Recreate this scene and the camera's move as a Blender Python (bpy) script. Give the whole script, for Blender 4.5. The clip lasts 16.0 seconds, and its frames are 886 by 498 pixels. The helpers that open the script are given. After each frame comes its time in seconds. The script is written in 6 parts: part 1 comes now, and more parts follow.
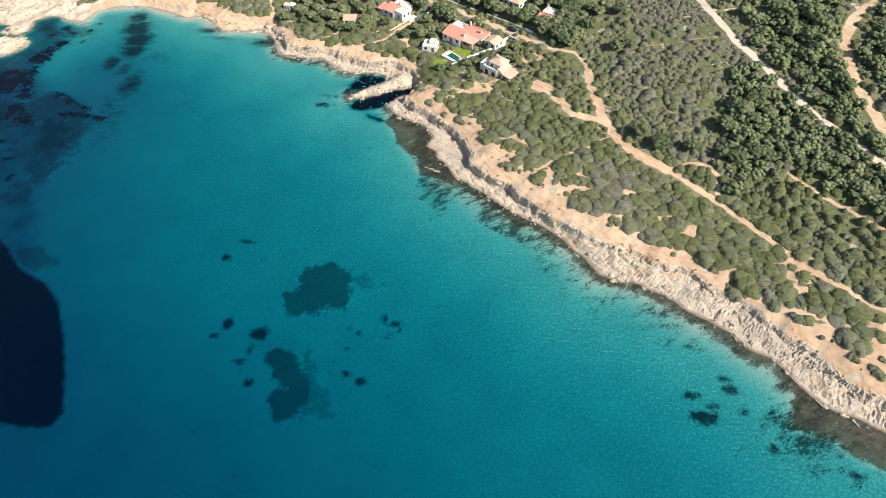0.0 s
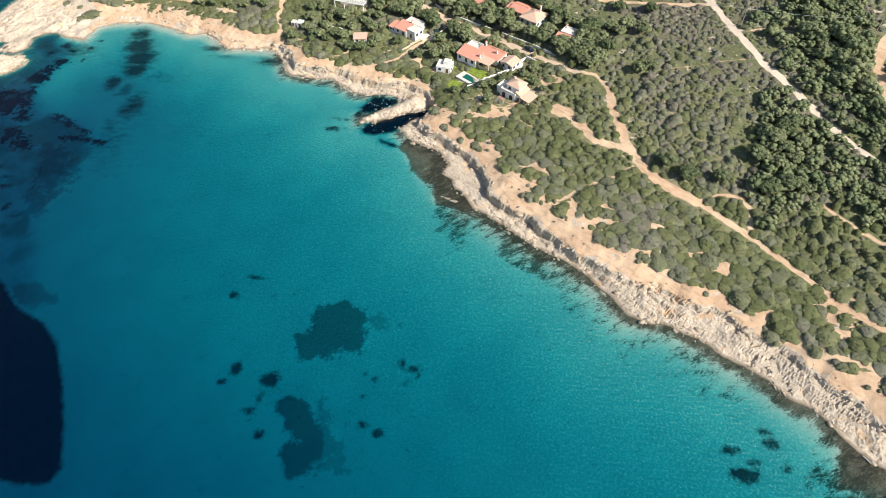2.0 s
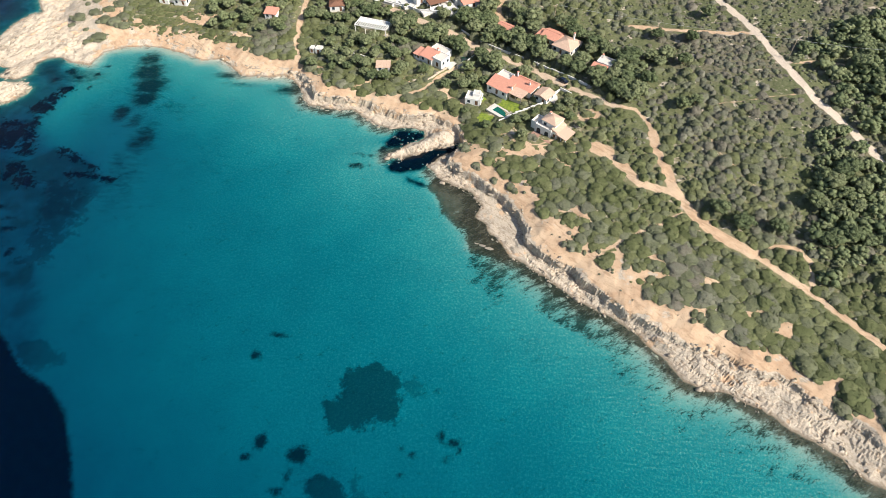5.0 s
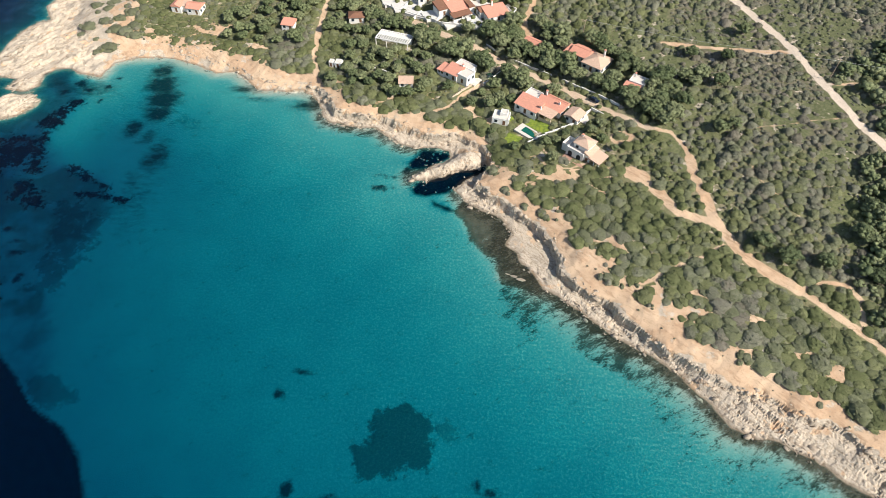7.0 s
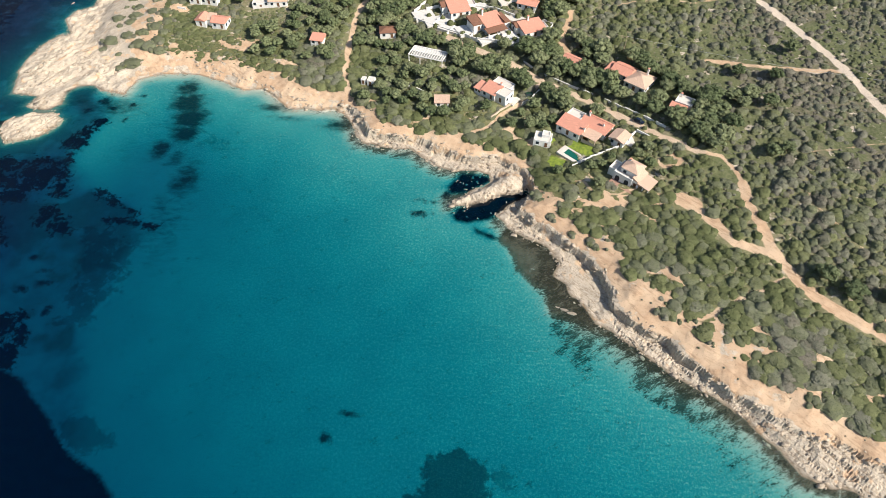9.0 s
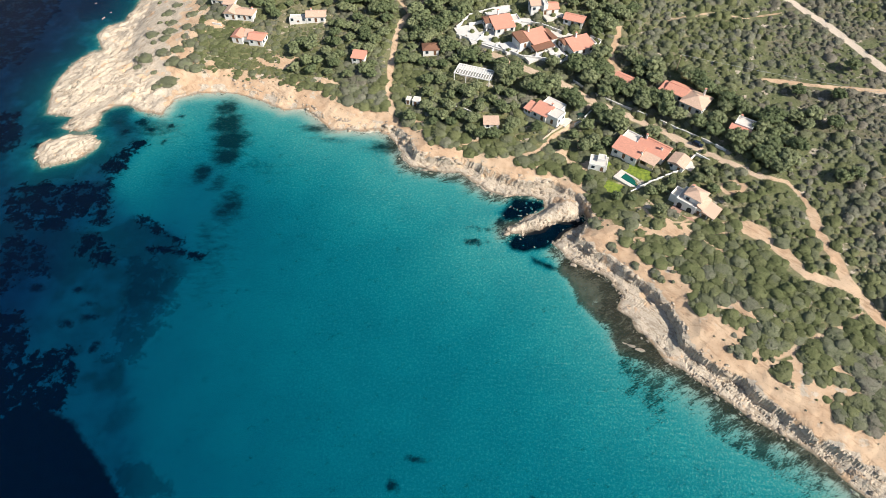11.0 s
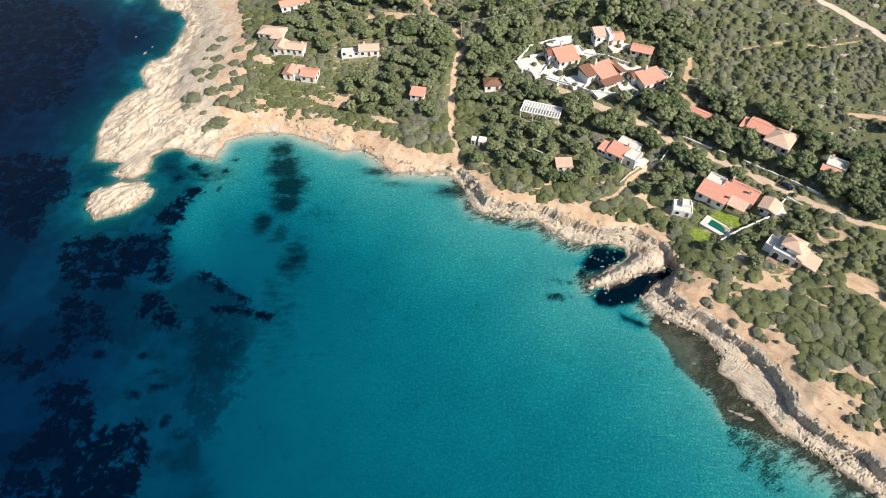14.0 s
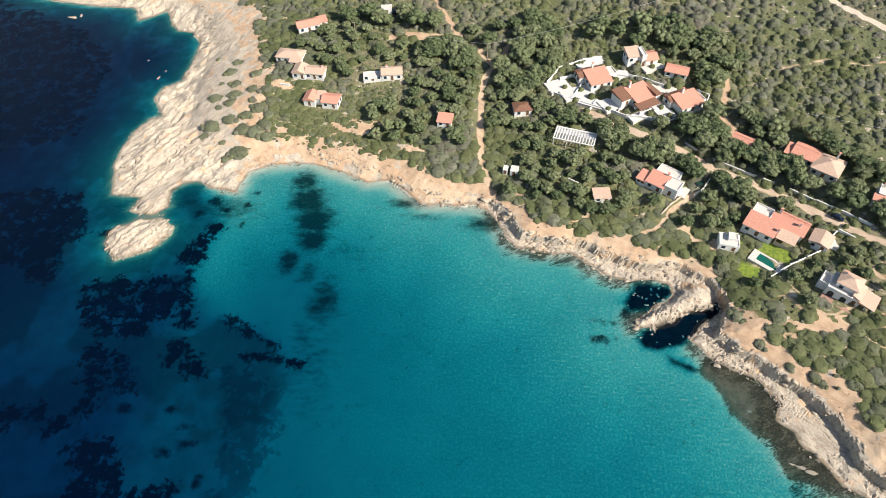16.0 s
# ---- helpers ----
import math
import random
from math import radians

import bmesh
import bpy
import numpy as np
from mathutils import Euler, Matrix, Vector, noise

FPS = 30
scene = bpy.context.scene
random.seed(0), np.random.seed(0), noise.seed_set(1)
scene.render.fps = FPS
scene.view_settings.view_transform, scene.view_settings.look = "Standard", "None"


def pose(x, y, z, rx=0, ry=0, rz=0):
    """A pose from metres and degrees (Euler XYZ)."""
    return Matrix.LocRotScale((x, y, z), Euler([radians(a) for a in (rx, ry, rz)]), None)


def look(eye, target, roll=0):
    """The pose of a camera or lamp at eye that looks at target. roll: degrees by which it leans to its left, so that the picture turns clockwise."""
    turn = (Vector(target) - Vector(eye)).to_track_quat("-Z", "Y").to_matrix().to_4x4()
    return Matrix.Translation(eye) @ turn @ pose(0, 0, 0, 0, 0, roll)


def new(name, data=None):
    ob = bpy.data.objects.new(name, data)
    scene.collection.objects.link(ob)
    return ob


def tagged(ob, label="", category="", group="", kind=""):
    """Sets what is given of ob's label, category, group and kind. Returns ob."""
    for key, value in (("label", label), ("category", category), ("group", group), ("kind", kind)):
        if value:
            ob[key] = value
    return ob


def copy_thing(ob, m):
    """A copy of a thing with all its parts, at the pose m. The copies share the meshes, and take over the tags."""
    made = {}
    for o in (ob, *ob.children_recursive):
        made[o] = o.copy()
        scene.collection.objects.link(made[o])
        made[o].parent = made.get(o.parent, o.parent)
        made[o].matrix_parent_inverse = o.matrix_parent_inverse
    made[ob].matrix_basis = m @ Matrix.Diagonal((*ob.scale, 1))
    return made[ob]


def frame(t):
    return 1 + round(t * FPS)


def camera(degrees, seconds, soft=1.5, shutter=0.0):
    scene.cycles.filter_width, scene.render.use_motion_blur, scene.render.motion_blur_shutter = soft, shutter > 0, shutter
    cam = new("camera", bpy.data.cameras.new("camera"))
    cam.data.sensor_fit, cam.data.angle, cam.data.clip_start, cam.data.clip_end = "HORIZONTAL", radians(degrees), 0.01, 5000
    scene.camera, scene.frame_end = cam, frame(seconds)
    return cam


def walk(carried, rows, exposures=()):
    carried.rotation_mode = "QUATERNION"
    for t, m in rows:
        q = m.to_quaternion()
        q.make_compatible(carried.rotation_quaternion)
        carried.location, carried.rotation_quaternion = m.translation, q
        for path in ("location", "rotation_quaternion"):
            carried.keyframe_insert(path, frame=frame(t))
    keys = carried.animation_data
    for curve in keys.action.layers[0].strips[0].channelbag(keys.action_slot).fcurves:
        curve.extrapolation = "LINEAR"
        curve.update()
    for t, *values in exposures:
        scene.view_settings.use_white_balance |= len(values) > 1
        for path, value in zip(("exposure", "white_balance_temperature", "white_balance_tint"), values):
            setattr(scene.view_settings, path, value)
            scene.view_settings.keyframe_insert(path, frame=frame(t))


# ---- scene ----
cam = camera(72.0, 16.0, 0.35)
PATH = [
    (0, (1.48, -0.38, 160.69), (-7.55, 126.15, 6.06), -0.87),
    (0.5, (-0.34, 3.63, 160.58), (-9.37, 130.29, 6.06), -0.87),
    (1, (-2.05, 7.07, 160.21), (-11.1, 134.08, 5.98), -0.83),
    (1.5, (-4.03, 11.05, 160.27), (-12.95, 137.96, 5.95), -0.77),
    (2, (-5.97, 14.88, 160.2), (-14.73, 141.71, 5.81), -0.68),
    (2.5, (-8.09, 18.6, 160.56), (-16.72, 145.17, 5.95), -0.64),
    (3, (-10.54, 22.19, 160.26), (-18.9, 148.93, 5.77), -0.52),
    (3.5, (-12.65, 25.56, 160.11), (-20.92, 152.4, 5.7), -0.47),
    (4, (-15.04, 29.37, 160.25), (-23.27, 156.22, 5.85), -0.50),
    (6.5, (-27.32, 47.18, 159.66), (-35.18, 173.38, 4.71), 0.29),
    (7, (-30.61, 50.47, 159.87), (-38.34, 176.46, 4.74), 0.38),
    (7.5, (-34.41, 53.62, 159.72), (-41.98, 179.64, 4.61), 0.45),
    (8, (-38.23, 57.11, 160.15), (-45.64, 182.75, 4.71), 0.50),
    (8.5, (-41.99, 59.79, 159.85), (-49.41, 185.66, 4.6), 0.55),
    (9, (-46.48, 62.87, 160.15), (-54.02, 188.42, 4.65), 0.48),
    (11.5, (-70.0, 77.43, 161.63), (-78.26, 202.18, 5.52), 0.11),
    (12, (-74.44, 80.38, 162.1), (-82.87, 204.88, 5.81), 0.09),
    (12.5, (-79.63, 84.1, 163.14), (-88.06, 208.33, 6.63), -0.15),
    (13, (-83.76, 86.87, 163.0), (-92.5, 211.71, 7.0), -0.42),
    (13.5, (-88.1, 90.41, 163.51), (-97.02, 215.3, 7.55), -0.66),
    (14, (-91.75, 94.52, 164.15), (-101.2, 219.25, 8.1), -1.09),
    (14.5, (-95.2, 98.41, 164.96), (-104.87, 223.11, 8.9), -1.39),
    (15, (-98.81, 102.79, 165.79), (-108.44, 227.43, 9.67), -1.63),
    (15.5, (-101.37, 106.52, 166.0), (-111.26, 230.97, 9.74), -1.92),
    (16, (-103.97, 110.8, 166.43), (-113.77, 234.28, 9.4), -2.07),
]
walk(cam, [(t, look(eye, target, roll)) for t, eye, target, roll in PATH], [(0, 0.55), (4, 0.50), (8, 0.40), (12, 0.42), (16, 0.46)])

# ---- light ----
SUN_AZ, SUN_EL = -29.0, 39.0  # degrees from +x, and above the horizon
world = bpy.data.worlds.new("sky")
scene.world = world
world.use_nodes = True
wn = world.node_tree
sky = wn.nodes.new("ShaderNodeTexSky")
sky.sky_type, sky.sun_disc = "NISHITA", False
sky.sun_elevation, sky.sun_rotation = radians(SUN_EL), radians(90 - SUN_AZ)
wn.links.new(sky.outputs[0], wn.nodes["Background"].inputs[0])
wn.nodes["Background"].inputs[1].default_value = 0.09
sun_data = bpy.data.lights.new("sun", "SUN")
sun_data.energy, sun_data.angle, sun_data.color = 5.0, radians(0.5), (1.0, 0.945, 0.86)
sun = new("sun", sun_data)
to_sun = Vector((math.cos(radians(SUN_EL)) * math.cos(radians(SUN_AZ)), math.cos(radians(SUN_EL)) * math.sin(radians(SUN_AZ)), math.sin(radians(SUN_EL))))
sun.matrix_world = look(to_sun * 500, (0, 0, 0))

# ---- plan of the coast, metres, going from the near shore round the bay to the headland ----
SHORE_NEAR = [(420, -120), (235, -5), (115.7, 72.3), (107.4, 77.5), (102, 79.9), (96.5, 86.2), (93.1, 92.9), (87.8, 96), (79.2, 104.6), (73.3, 107.8),
              (64.1, 114.8), (56.7, 119.7), (48.5, 121.1), (44.3, 122.7), (39.3, 129.6), (33.8, 136.8), (26.3, 142.9), (15.5, 149.9), (6, 158), (-2.4, 164.6),
              (-5.9, 166.2), (-7.9, 171.9), (-12.6, 175.2), (-13.8, 179.5), (-17.3, 182.9), (-14.7, 188.7), (-19, 195.2), (-28.2, 200.5), (-32.5, 202.8)]
SHORE_BAY = [(-36.5, 208.8), (-33, 212.5), (-27.3, 217.3), (-24.1, 220.3), (-25.2, 223.5), (-29.1, 220.2), (-35.8, 218.4), (-41.2, 214.9), (-47.3, 212),
             (-52.2, 212.6), (-52.2, 215.5), (-46.1, 219.5), (-39.3, 225.7), (-39.3, 229.7), (-45.1, 230.6), (-51.9, 229.3), (-59.8, 233.1), (-71.2, 240.4),
             (-79.8, 241.1), (-89.5, 243.8), (-92.9, 247.7), (-95.1, 254.7), (-99, 259.8), (-103.8, 262.7), (-112, 261.6), (-123.6, 262.9), (-128.2, 267.1),
             (-136.3, 273.6), (-145, 273.4), (-156.6, 278.3), (-166.2, 282.1), (-175.1, 282.8), (-185.7, 280.6), (-192.4, 276.9), (-194.6, 266.6)]
SHORE_HEAD = [(-203.4, 268.1), (-210.5, 271.2), (-215.6, 270.4), (-219.8, 266.4), (-217.5, 258.4), (-222.1, 254), (-231.2, 256.2), (-229.8, 262.9),
              (-241.2, 264), (-247.1, 278.9), (-247.9, 288.7), (-245.7, 300.4), (-242.1, 308.1), (-237.5, 309.7), (-245, 321.7), (-244.1, 328.9),
              (-236.8, 333.6), (-236.4, 347.2), (-236.9, 362.2), (-243.2, 372.6), (-251.9, 374), (-256.8, 379.4), (-262.5, 392.8), (-269.7, 386.4),
              (-274.6, 382.2), (-281, 394.7), (-299.4, 395.6), (-329, 400.7), (-520, 470), (-900, 760)]
ISLET = [(-235.2, 241), (-234, 246.8), (-229, 250.2), (-218.7, 252.5), (-212.6, 248.6), (-213.1, 244.1), (-218, 237.2), (-228.4, 233.1)]
BROW_NEAR = [(420, -95), (240, 10), (117.5, 79.6), (110.9, 84.8), (106.4, 88.4), (102.5, 95.1), (94.5, 100.9), (91.3, 106), (86.5, 112.5), (78.1, 116.7),
             (73.5, 122.3), (61.7, 126.4), (54.1, 131), (45.5, 132.9), (39.7, 137.6), (33.8, 140.3), (17.2, 155.7), (14.4, 159.3), (8.8, 162.9), (5.1, 165.8),
             (0.2, 171.2), (-0.4, 176), (-1.6, 182.1), (-7.5, 190.9), (-11.6, 193.9), (-17.8, 200.3), (-24.5, 204.4), (-29.3, 209.4), (-25.1, 216.9)]
BROW_BAY = [(-23, 221.4), (-26, 228.1), (-29.7, 230.5), (-36.1, 235), (-47.1, 234.8), (-57.8, 239.1), (-66.7, 243.7), (-80.1, 244.7), (-87.8, 247), (-90.6, 254.6),
            (-97.6, 262.7), (-112.2, 265.1), (-124.9, 267.7), (-136.2, 274.9), (-147.4, 279), (-159, 284), (-170.6, 287), (-183.5, 286), (-196, 284),
            (-212, 290), (-223, 304), (-228, 330), (-226, 352), (-238, 378), (-264, 402), (-330, 420), (-520, 490), (-900, 780)]
SCRUB_NEAR = [(420, -75), (240, 25), (120.6, 93.1), (115.7, 94.8), (109.6, 97), (106.5, 100.9), (99.9, 104.7), (95, 109.2), (88.4, 115), (80.9, 117.5),
              (86.3, 123.5), (79.6, 121.5), (72.9, 126.2), (65.3, 128.8), (58.2, 133.7), (53.5, 136.8), (53.2, 143.8), (44, 144.6), (33.9, 149.4), (23.6, 159.7),
              (18, 166.9), (13.2, 165.5), (10.7, 173), (9.8, 177.2), (4.8, 180.1), (2.8, 188.7), (0, 196.8), (-8.9, 198.1), (-11.6, 204.7), (-17, 207.4)]
SCRUB_BAY = [(-20.6, 215.6), (-25.1, 227.2), (-26.8, 233.2), (-33.1, 237.8), (-44.9, 239.6), (-53.9, 242.8), (-66.6, 246.7), (-80, 249.8), (-91.6, 259.3),
             (-97.7, 265), (-104, 270), (-112.5, 272.6), (-125.5, 276.5), (-139.1, 281.7), (-153, 286.4), (-164.7, 289), (-176.4, 290.9), (-185, 290),
             (-188, 293), (-191, 299), (-193, 305), (-191.5, 312), (-195, 320), (-194, 331), (-203, 345.3),
             (-209, 363.2), (-214, 381.7), (-240, 400), (-300, 440), (-900, 820)]
# tracks and roads: half width, then the line
TRACKS = {
    "coast_path": (1.2, [(150, 91), (125.5, 108.2), (117, 115.4), (109.1, 122.1), (102, 130.8), (94.3, 139.8), (85.2, 150.2), (78.4, 156.8), (70.9, 164.2)]),
    "wide_path": (1.9, [(70.9, 164.2), (62.5, 170.5), (56, 177), (52.8, 184.7), (50.2, 191), (47.8, 204), (47.2, 213), (46.9, 218)]),
    "path_end": (0.8, [(46.9, 218), (46.6, 222.3), (41.7, 231), (34.4, 233.4)]),
    "spur_a": (1.8, [(51, 188), (39.2, 193.6), (33.4, 203.4), (28.5, 209)]),
    "bare_patch": (3.0, [(29, 209.5), (26, 211.5)]),
    "spur_b": (0.7, [(51.2, 180.1), (44.1, 176), (34.6, 171.8), (24.6, 166), (14.3, 166.5)]),
    "spur_c": (0.8, [(85.6, 152.4), (87.8, 160.7), (84.9, 166.1), (76.1, 167.2), (71.4, 164.5)]),
    "upper_trail": (0.8, [(160, 116), (134.7, 136.9), (126.8, 144.4), (119.4, 151.9), (109.7, 163.7)]),
    "field_trail": (0.35, [(66.5, 213), (68.7, 206.6), (75.2, 194.2), (79, 188)]),
    "stone_trail": (0.22, [(101, 235), (92, 234), (80, 232.5), (70, 232)]),
    "gravel_road": (1.65, [(188, 100), (143.4, 164.1), (134.9, 177.4), (128.2, 187.6), (121.6, 201.4), (113.9, 219), (106.7, 233), (101.4, 250.3), (98, 262.4),
                          (95.6, 273.4), (88.7, 291.7), (78.8, 313.6), (70, 329), (60.7, 342.6), (45, 362.3), (10, 412), (-50, 560)]),
    "side_lane": (1.1, [(94.5, 273), (84.2, 274.6), (72.5, 276.9), (58.7, 280.6), (46.3, 283.9)]),
    "pole_trail": (0.8, [(102, 253), (112, 252.5), (122, 250)]),
    "old_wall_line": (0.5, [(62, 325), (46, 322), (36, 326), (24, 324), (14, 322)]),
    "east_road": (2.2, [(192, 285), (168.2, 254.8), (155.8, 242.8), (149.1, 230.7), (146.3, 217.3), (146.8, 198.3), (148.4, 179.4), (166, 128)]),
    "street": (1.5, [(-62, 303), (-40.9, 289.4), (-29, 282), (-19, 273.8), (-8.4, 267.2), (3, 259.6), (13, 251.4), (21.5, 243.6), (34, 234)]),
    "cove_path": (0.9, [(-45.3, 236.1), (-55.8, 240.6), (-50.7, 244.8), (-40, 249.2), (-35.7, 255.4), (-27.5, 262.5), (-21, 272)]),
    "west_lane": (1.3, [(-97.7, 265), (-101.7, 281), (-102.4, 297.4), (-101.6, 318.7), (-98.2, 330), (-103, 339), (-111.8, 348.1), (-118.6, 361.5), (-126, 380)]),
    "west_lane_b": (1.5, [(-98, 331), (-93, 335), (-90, 343)]),
    "west_yard": (2.2, [(-112, 348.4), (-122, 348.5), (-136, 350.5), (-142, 349)]),
    "garden_circle": (0.8, [(25.6, 232.2), (21.6, 230.6), (20.8, 228.4), (22, 226.4), (26.1, 227), (28.3, 229.6), (25.6, 232.2)]),
    "garden_path": (0.45, [(-10.4, 221.8), (-5.9, 221.1), (-3.4, 216.3), (-1.1, 214.2), (5.1, 214.5), (9.6, 216.5)]),
    "garden_path_b": (0.4, [(-17.5, 215.9), (-16.5, 212.7), (-15.3, 208.9), (-8.7, 207.8)]),
    "row_house_lane": (1.4, [(-8, 289), (-11, 300), (-8, 308), (-6, 318)]),
}

rng = np.random.default_rng(7)


def value_noise(x, y, seed=0):
    """Smooth noise from 0 to 1 with a cell of one unit."""
    xi, yi = np.floor(x).astype(np.int64), np.floor(y).astype(np.int64)
    u, v = x - xi, y - yi
    u, v = u * u * (3 - 2 * u), v * v * (3 - 2 * v)

    def rnd(a, b):
        n = (a * 374761393 + b * 668265263 + seed * 974711) & 0x7FFFFFFF
        n = ((n ^ (n >> 13)) * 1274126177) & 0x7FFFFFFF
        return ((n ^ (n >> 16)) & 0xFFFF) / 65535.0

    return (rnd(xi, yi) * (1 - u) + rnd(xi + 1, yi) * u) * (1 - v) + (rnd(xi, yi + 1) * (1 - u) + rnd(xi + 1, yi + 1) * u) * v


def fbm(x, y, size, octaves=4, seed=0):
    total, amp, norm = 0.0, 1.0, 0.0
    for o in range(octaves):
        total = total + amp * value_noise(x / size * 2**o + 17.3 * o, y / size * 2**o - 9.1 * o, seed + o)
        norm, amp = norm + amp, amp * 0.5
    return total / norm


def ramp(v, a, b):
    s = np.clip((v - a) / (b - a), 0, 1)
    return s * s * (3 - 2 * s)


def line_distance(x, y, line):
    best = np.full(x.shape, 1e9)
    for (ax, ay), (bx, by) in zip(line[:-1], line[1:]):
        dx, dy = bx - ax, by - ay
        s = np.clip(((x - ax) * dx + (y - ay) * dy) / (dx * dx + dy * dy), 0, 1)
        best = np.minimum(best, (x - ax - s * dx) ** 2 + (y - ay - s * dy) ** 2)
    return np.sqrt(best)


def inside(x, y, ring):
    odd = np.zeros(x.shape, bool)
    for (ax, ay), (bx, by) in zip(ring, ring[1:] + ring[:1]):
        if ay != by:
            odd ^= ((ay > y) != (by > y)) & (x < (bx - ax) * (y - ay) / (by - ay) + ax)
    return odd


FAR_LAND = [(-900, 6000), (6000, 6000), (6000, -400)]
SHORE = SHORE_NEAR + SHORE_BAY + SHORE_HEAD
BROW = BROW_NEAR + BROW_BAY
SCRUB = SCRUB_NEAR + SCRUB_BAY


def signed(x, y, line, closing):
    d = line_distance(x, y, line)
    return np.where(inside(x, y, line + closing), d, -d)


def survey(x, y):
    """Height and cover of the ground at plan points (arrays)."""
    near = (np.abs(x) < 700) & (np.abs(y) < 900)
    wx = x + near * 2.4 * (fbm(x, y, 5.0, 3, 11) - 0.5)
    wy = y + near * 2.4 * (fbm(x, y, 5.0, 3, 23) - 0.5)
    shore = signed(wx, wy, SHORE, FAR_LAND)
    isle = line_distance(wx, wy, ISLET + ISLET[:1])
    isle = np.where(inside(wx, wy, ISLET), isle, -isle)
    brow = signed(wx, wy, BROW, FAR_LAND) + 1.2 * (fbm(x, y, 3.0, 2, 5) - 0.5)
    scrub = signed(x + 5 * (fbm(x, y, 7, 3, 31) - 0.5), y + 5 * (fbm(x, y, 7, 3, 37) - 0.5), SCRUB, FAR_LAND)
    u, v = 0.73 * x - 0.68 * y, 0.68 * x + 0.73 * y
    # worn sandy gaps that run in from the bare belt, and a few bare spots further in
    g = 0.96 * x - 0.28 * y
    h = 0.28 * x + 0.96 * y
    reach = (1 - ramp(scrub, 8, 36)) * (1 - 0.9 * ramp(-x, 40, 60)) * ramp(fbm(x, y, 18, 2, 133), 0.36, 0.54) * (0.35 + 0.65 * ramp(x, -12, 14))
    wide = 0.06 * reach + 0.0005
    gaps = 40 * (1 - ramp(np.abs(fbm(g * 0.42, h, 7.5, 3, 131) - 0.5), 0.45 * wide, wide)) * ramp(reach, 0.05, 0.3)
    gaps = gaps + 14 * ramp(fbm(g * 0.4, h, 4.5, 3, 137), 0.645, 0.69) * (1 - ramp(scrub, 14, 40)) + 3 * ramp(fbm(x, y, 6, 3, 139), 0.68, 0.72)
    scrub = scrub - gaps
    d = np.maximum(shore, isle)
    rough = fbm(x, y, 4.0, 4, 3)
    # low rock shelf, then a broken step up to the top of the bank
    blocks = np.floor(fbm(x, y, 3.6, 3, 41) * 8) / 8
    flat = np.exp(-(((x + 8) / 9) ** 2 + ((y - 180) / 16) ** 2))
    shelf = 0.02 + (0.78 - 0.3 * flat) * (1 - np.exp(-np.maximum(d, 0) / 2.5)) + (1.0 - 0.75 * flat) * (blocks - 0.46) * ramp(d, 0, 2)
    headland = ramp(-x, 190, 212)
    beach = ramp(-x, 92, 108) * (1 - headland)
    cliffy = ramp(x, -48, -40) * (1 - ramp(x, 34, 60))
    soft = 0.35 + (2.2 - 1.5 * cliffy) * ramp(fbm(x, y, 12, 2, 77), 0.50, 0.72) + 2.5 * beach + 9 * headland
    step = ramp(brow, -soft, soft * 0.6)
    inland = np.maximum(brow, 0)
    top = 3.1 + 0.35 * cliffy - 1.4 * beach * (1 - ramp(inland, 2, 22)) + ramp(inland, 0, 9) + 0.137 * np.minimum(inland, 260) + 0.5 * (rough - 0.5)
    strata = fbm(x * 0.84 - y * 0.54, (y * 0.84 + x * 0.54) * 0.2, 2.8, 3, 51)
    shelf = shelf + headland * (0.10 * np.minimum(np.maximum(d, 0), 22) + (4.2 * (strata - 0.5) + 1.5 * (blocks - 0.5)) * ramp(d, 0, 3))
    shelf = shelf + 1.3 * ramp(brow, -7, -0.8) * ramp(d, 0.5, 4) * (1 - headland) * (1 - beach) * ramp(x, 12, 40)
    spit = np.exp(-((line_distance(x, y, [(-50, 213.4), (-41, 218.6), (-31.5, 225.4)]) / 4.5) ** 2))
    shelf = shelf + (1.1 + 1.3 * ramp(x, -44, -33)) * spit * ramp(d, 0.2, 3)
    land = shelf * (1 - step) + top * step
    groove = 1 - ramp(np.abs(fbm(u * 0.35, v, 3.4, 3, 231) - 0.5), 0.0, 0.05)
    craggy = ramp(d, 0, 1.5) * (1 - ramp(brow, -0.2, 1.6)) * (1 - 0.8 * beach) * (1 - 0.85 * flat)
    land = land + craggy * ((0.30 + 0.5 * ramp(-x, 15, 35)) * (fbm(x, y, 1.9, 2, 211) - 0.5) + 0.22 * (np.abs(fbm(x, y, 5, 3, 221) - 0.5) * 4 - 0.4) - 0.75 * groove * ramp(fbm(x, y, 9, 2, 241), 0.42, 0.55))
    # the rock breaks off in level beds
    tilt = 0.05 * (u - v) + 0.8 * (fbm(x, y, 9, 2, 251) - 0.5)
    bed_h = 0.26 + 0.22 * ramp(fbm(x, y, 14, 2, 257), 0.4, 0.6)
    q = (land + tilt) / bed_h
    stepped = (np.floor(q) + ramp(q - np.floor(q), 0.72, 1.0)) * bed_h - tilt
    land = land + np.clip(craggy + 0.6 * headland * ramp(d, 0, 3), 0, 1) * 0.85 * (stepped - land)
    crest = np.abs(fbm(x * 0.84 - y * 0.54, (y * 0.84 + x * 0.54) * 0.25, 2.4, 3, 53) - 0.5)
    islet = 0.5 + 0.45 * np.clip(isle, 0, 6) + 3.0 * (strata - 0.5) - 7 * (0.13 - np.minimum(crest, 0.13))
    land = land - headland * ramp(d, 0.5, 4) * (1 - ramp(brow, -2, 6)) * 2.8 * (0.12 - np.minimum(crest, 0.12))
    land = np.where(isle > 0, islet, land)
    out = np.maximum(-d, 0)
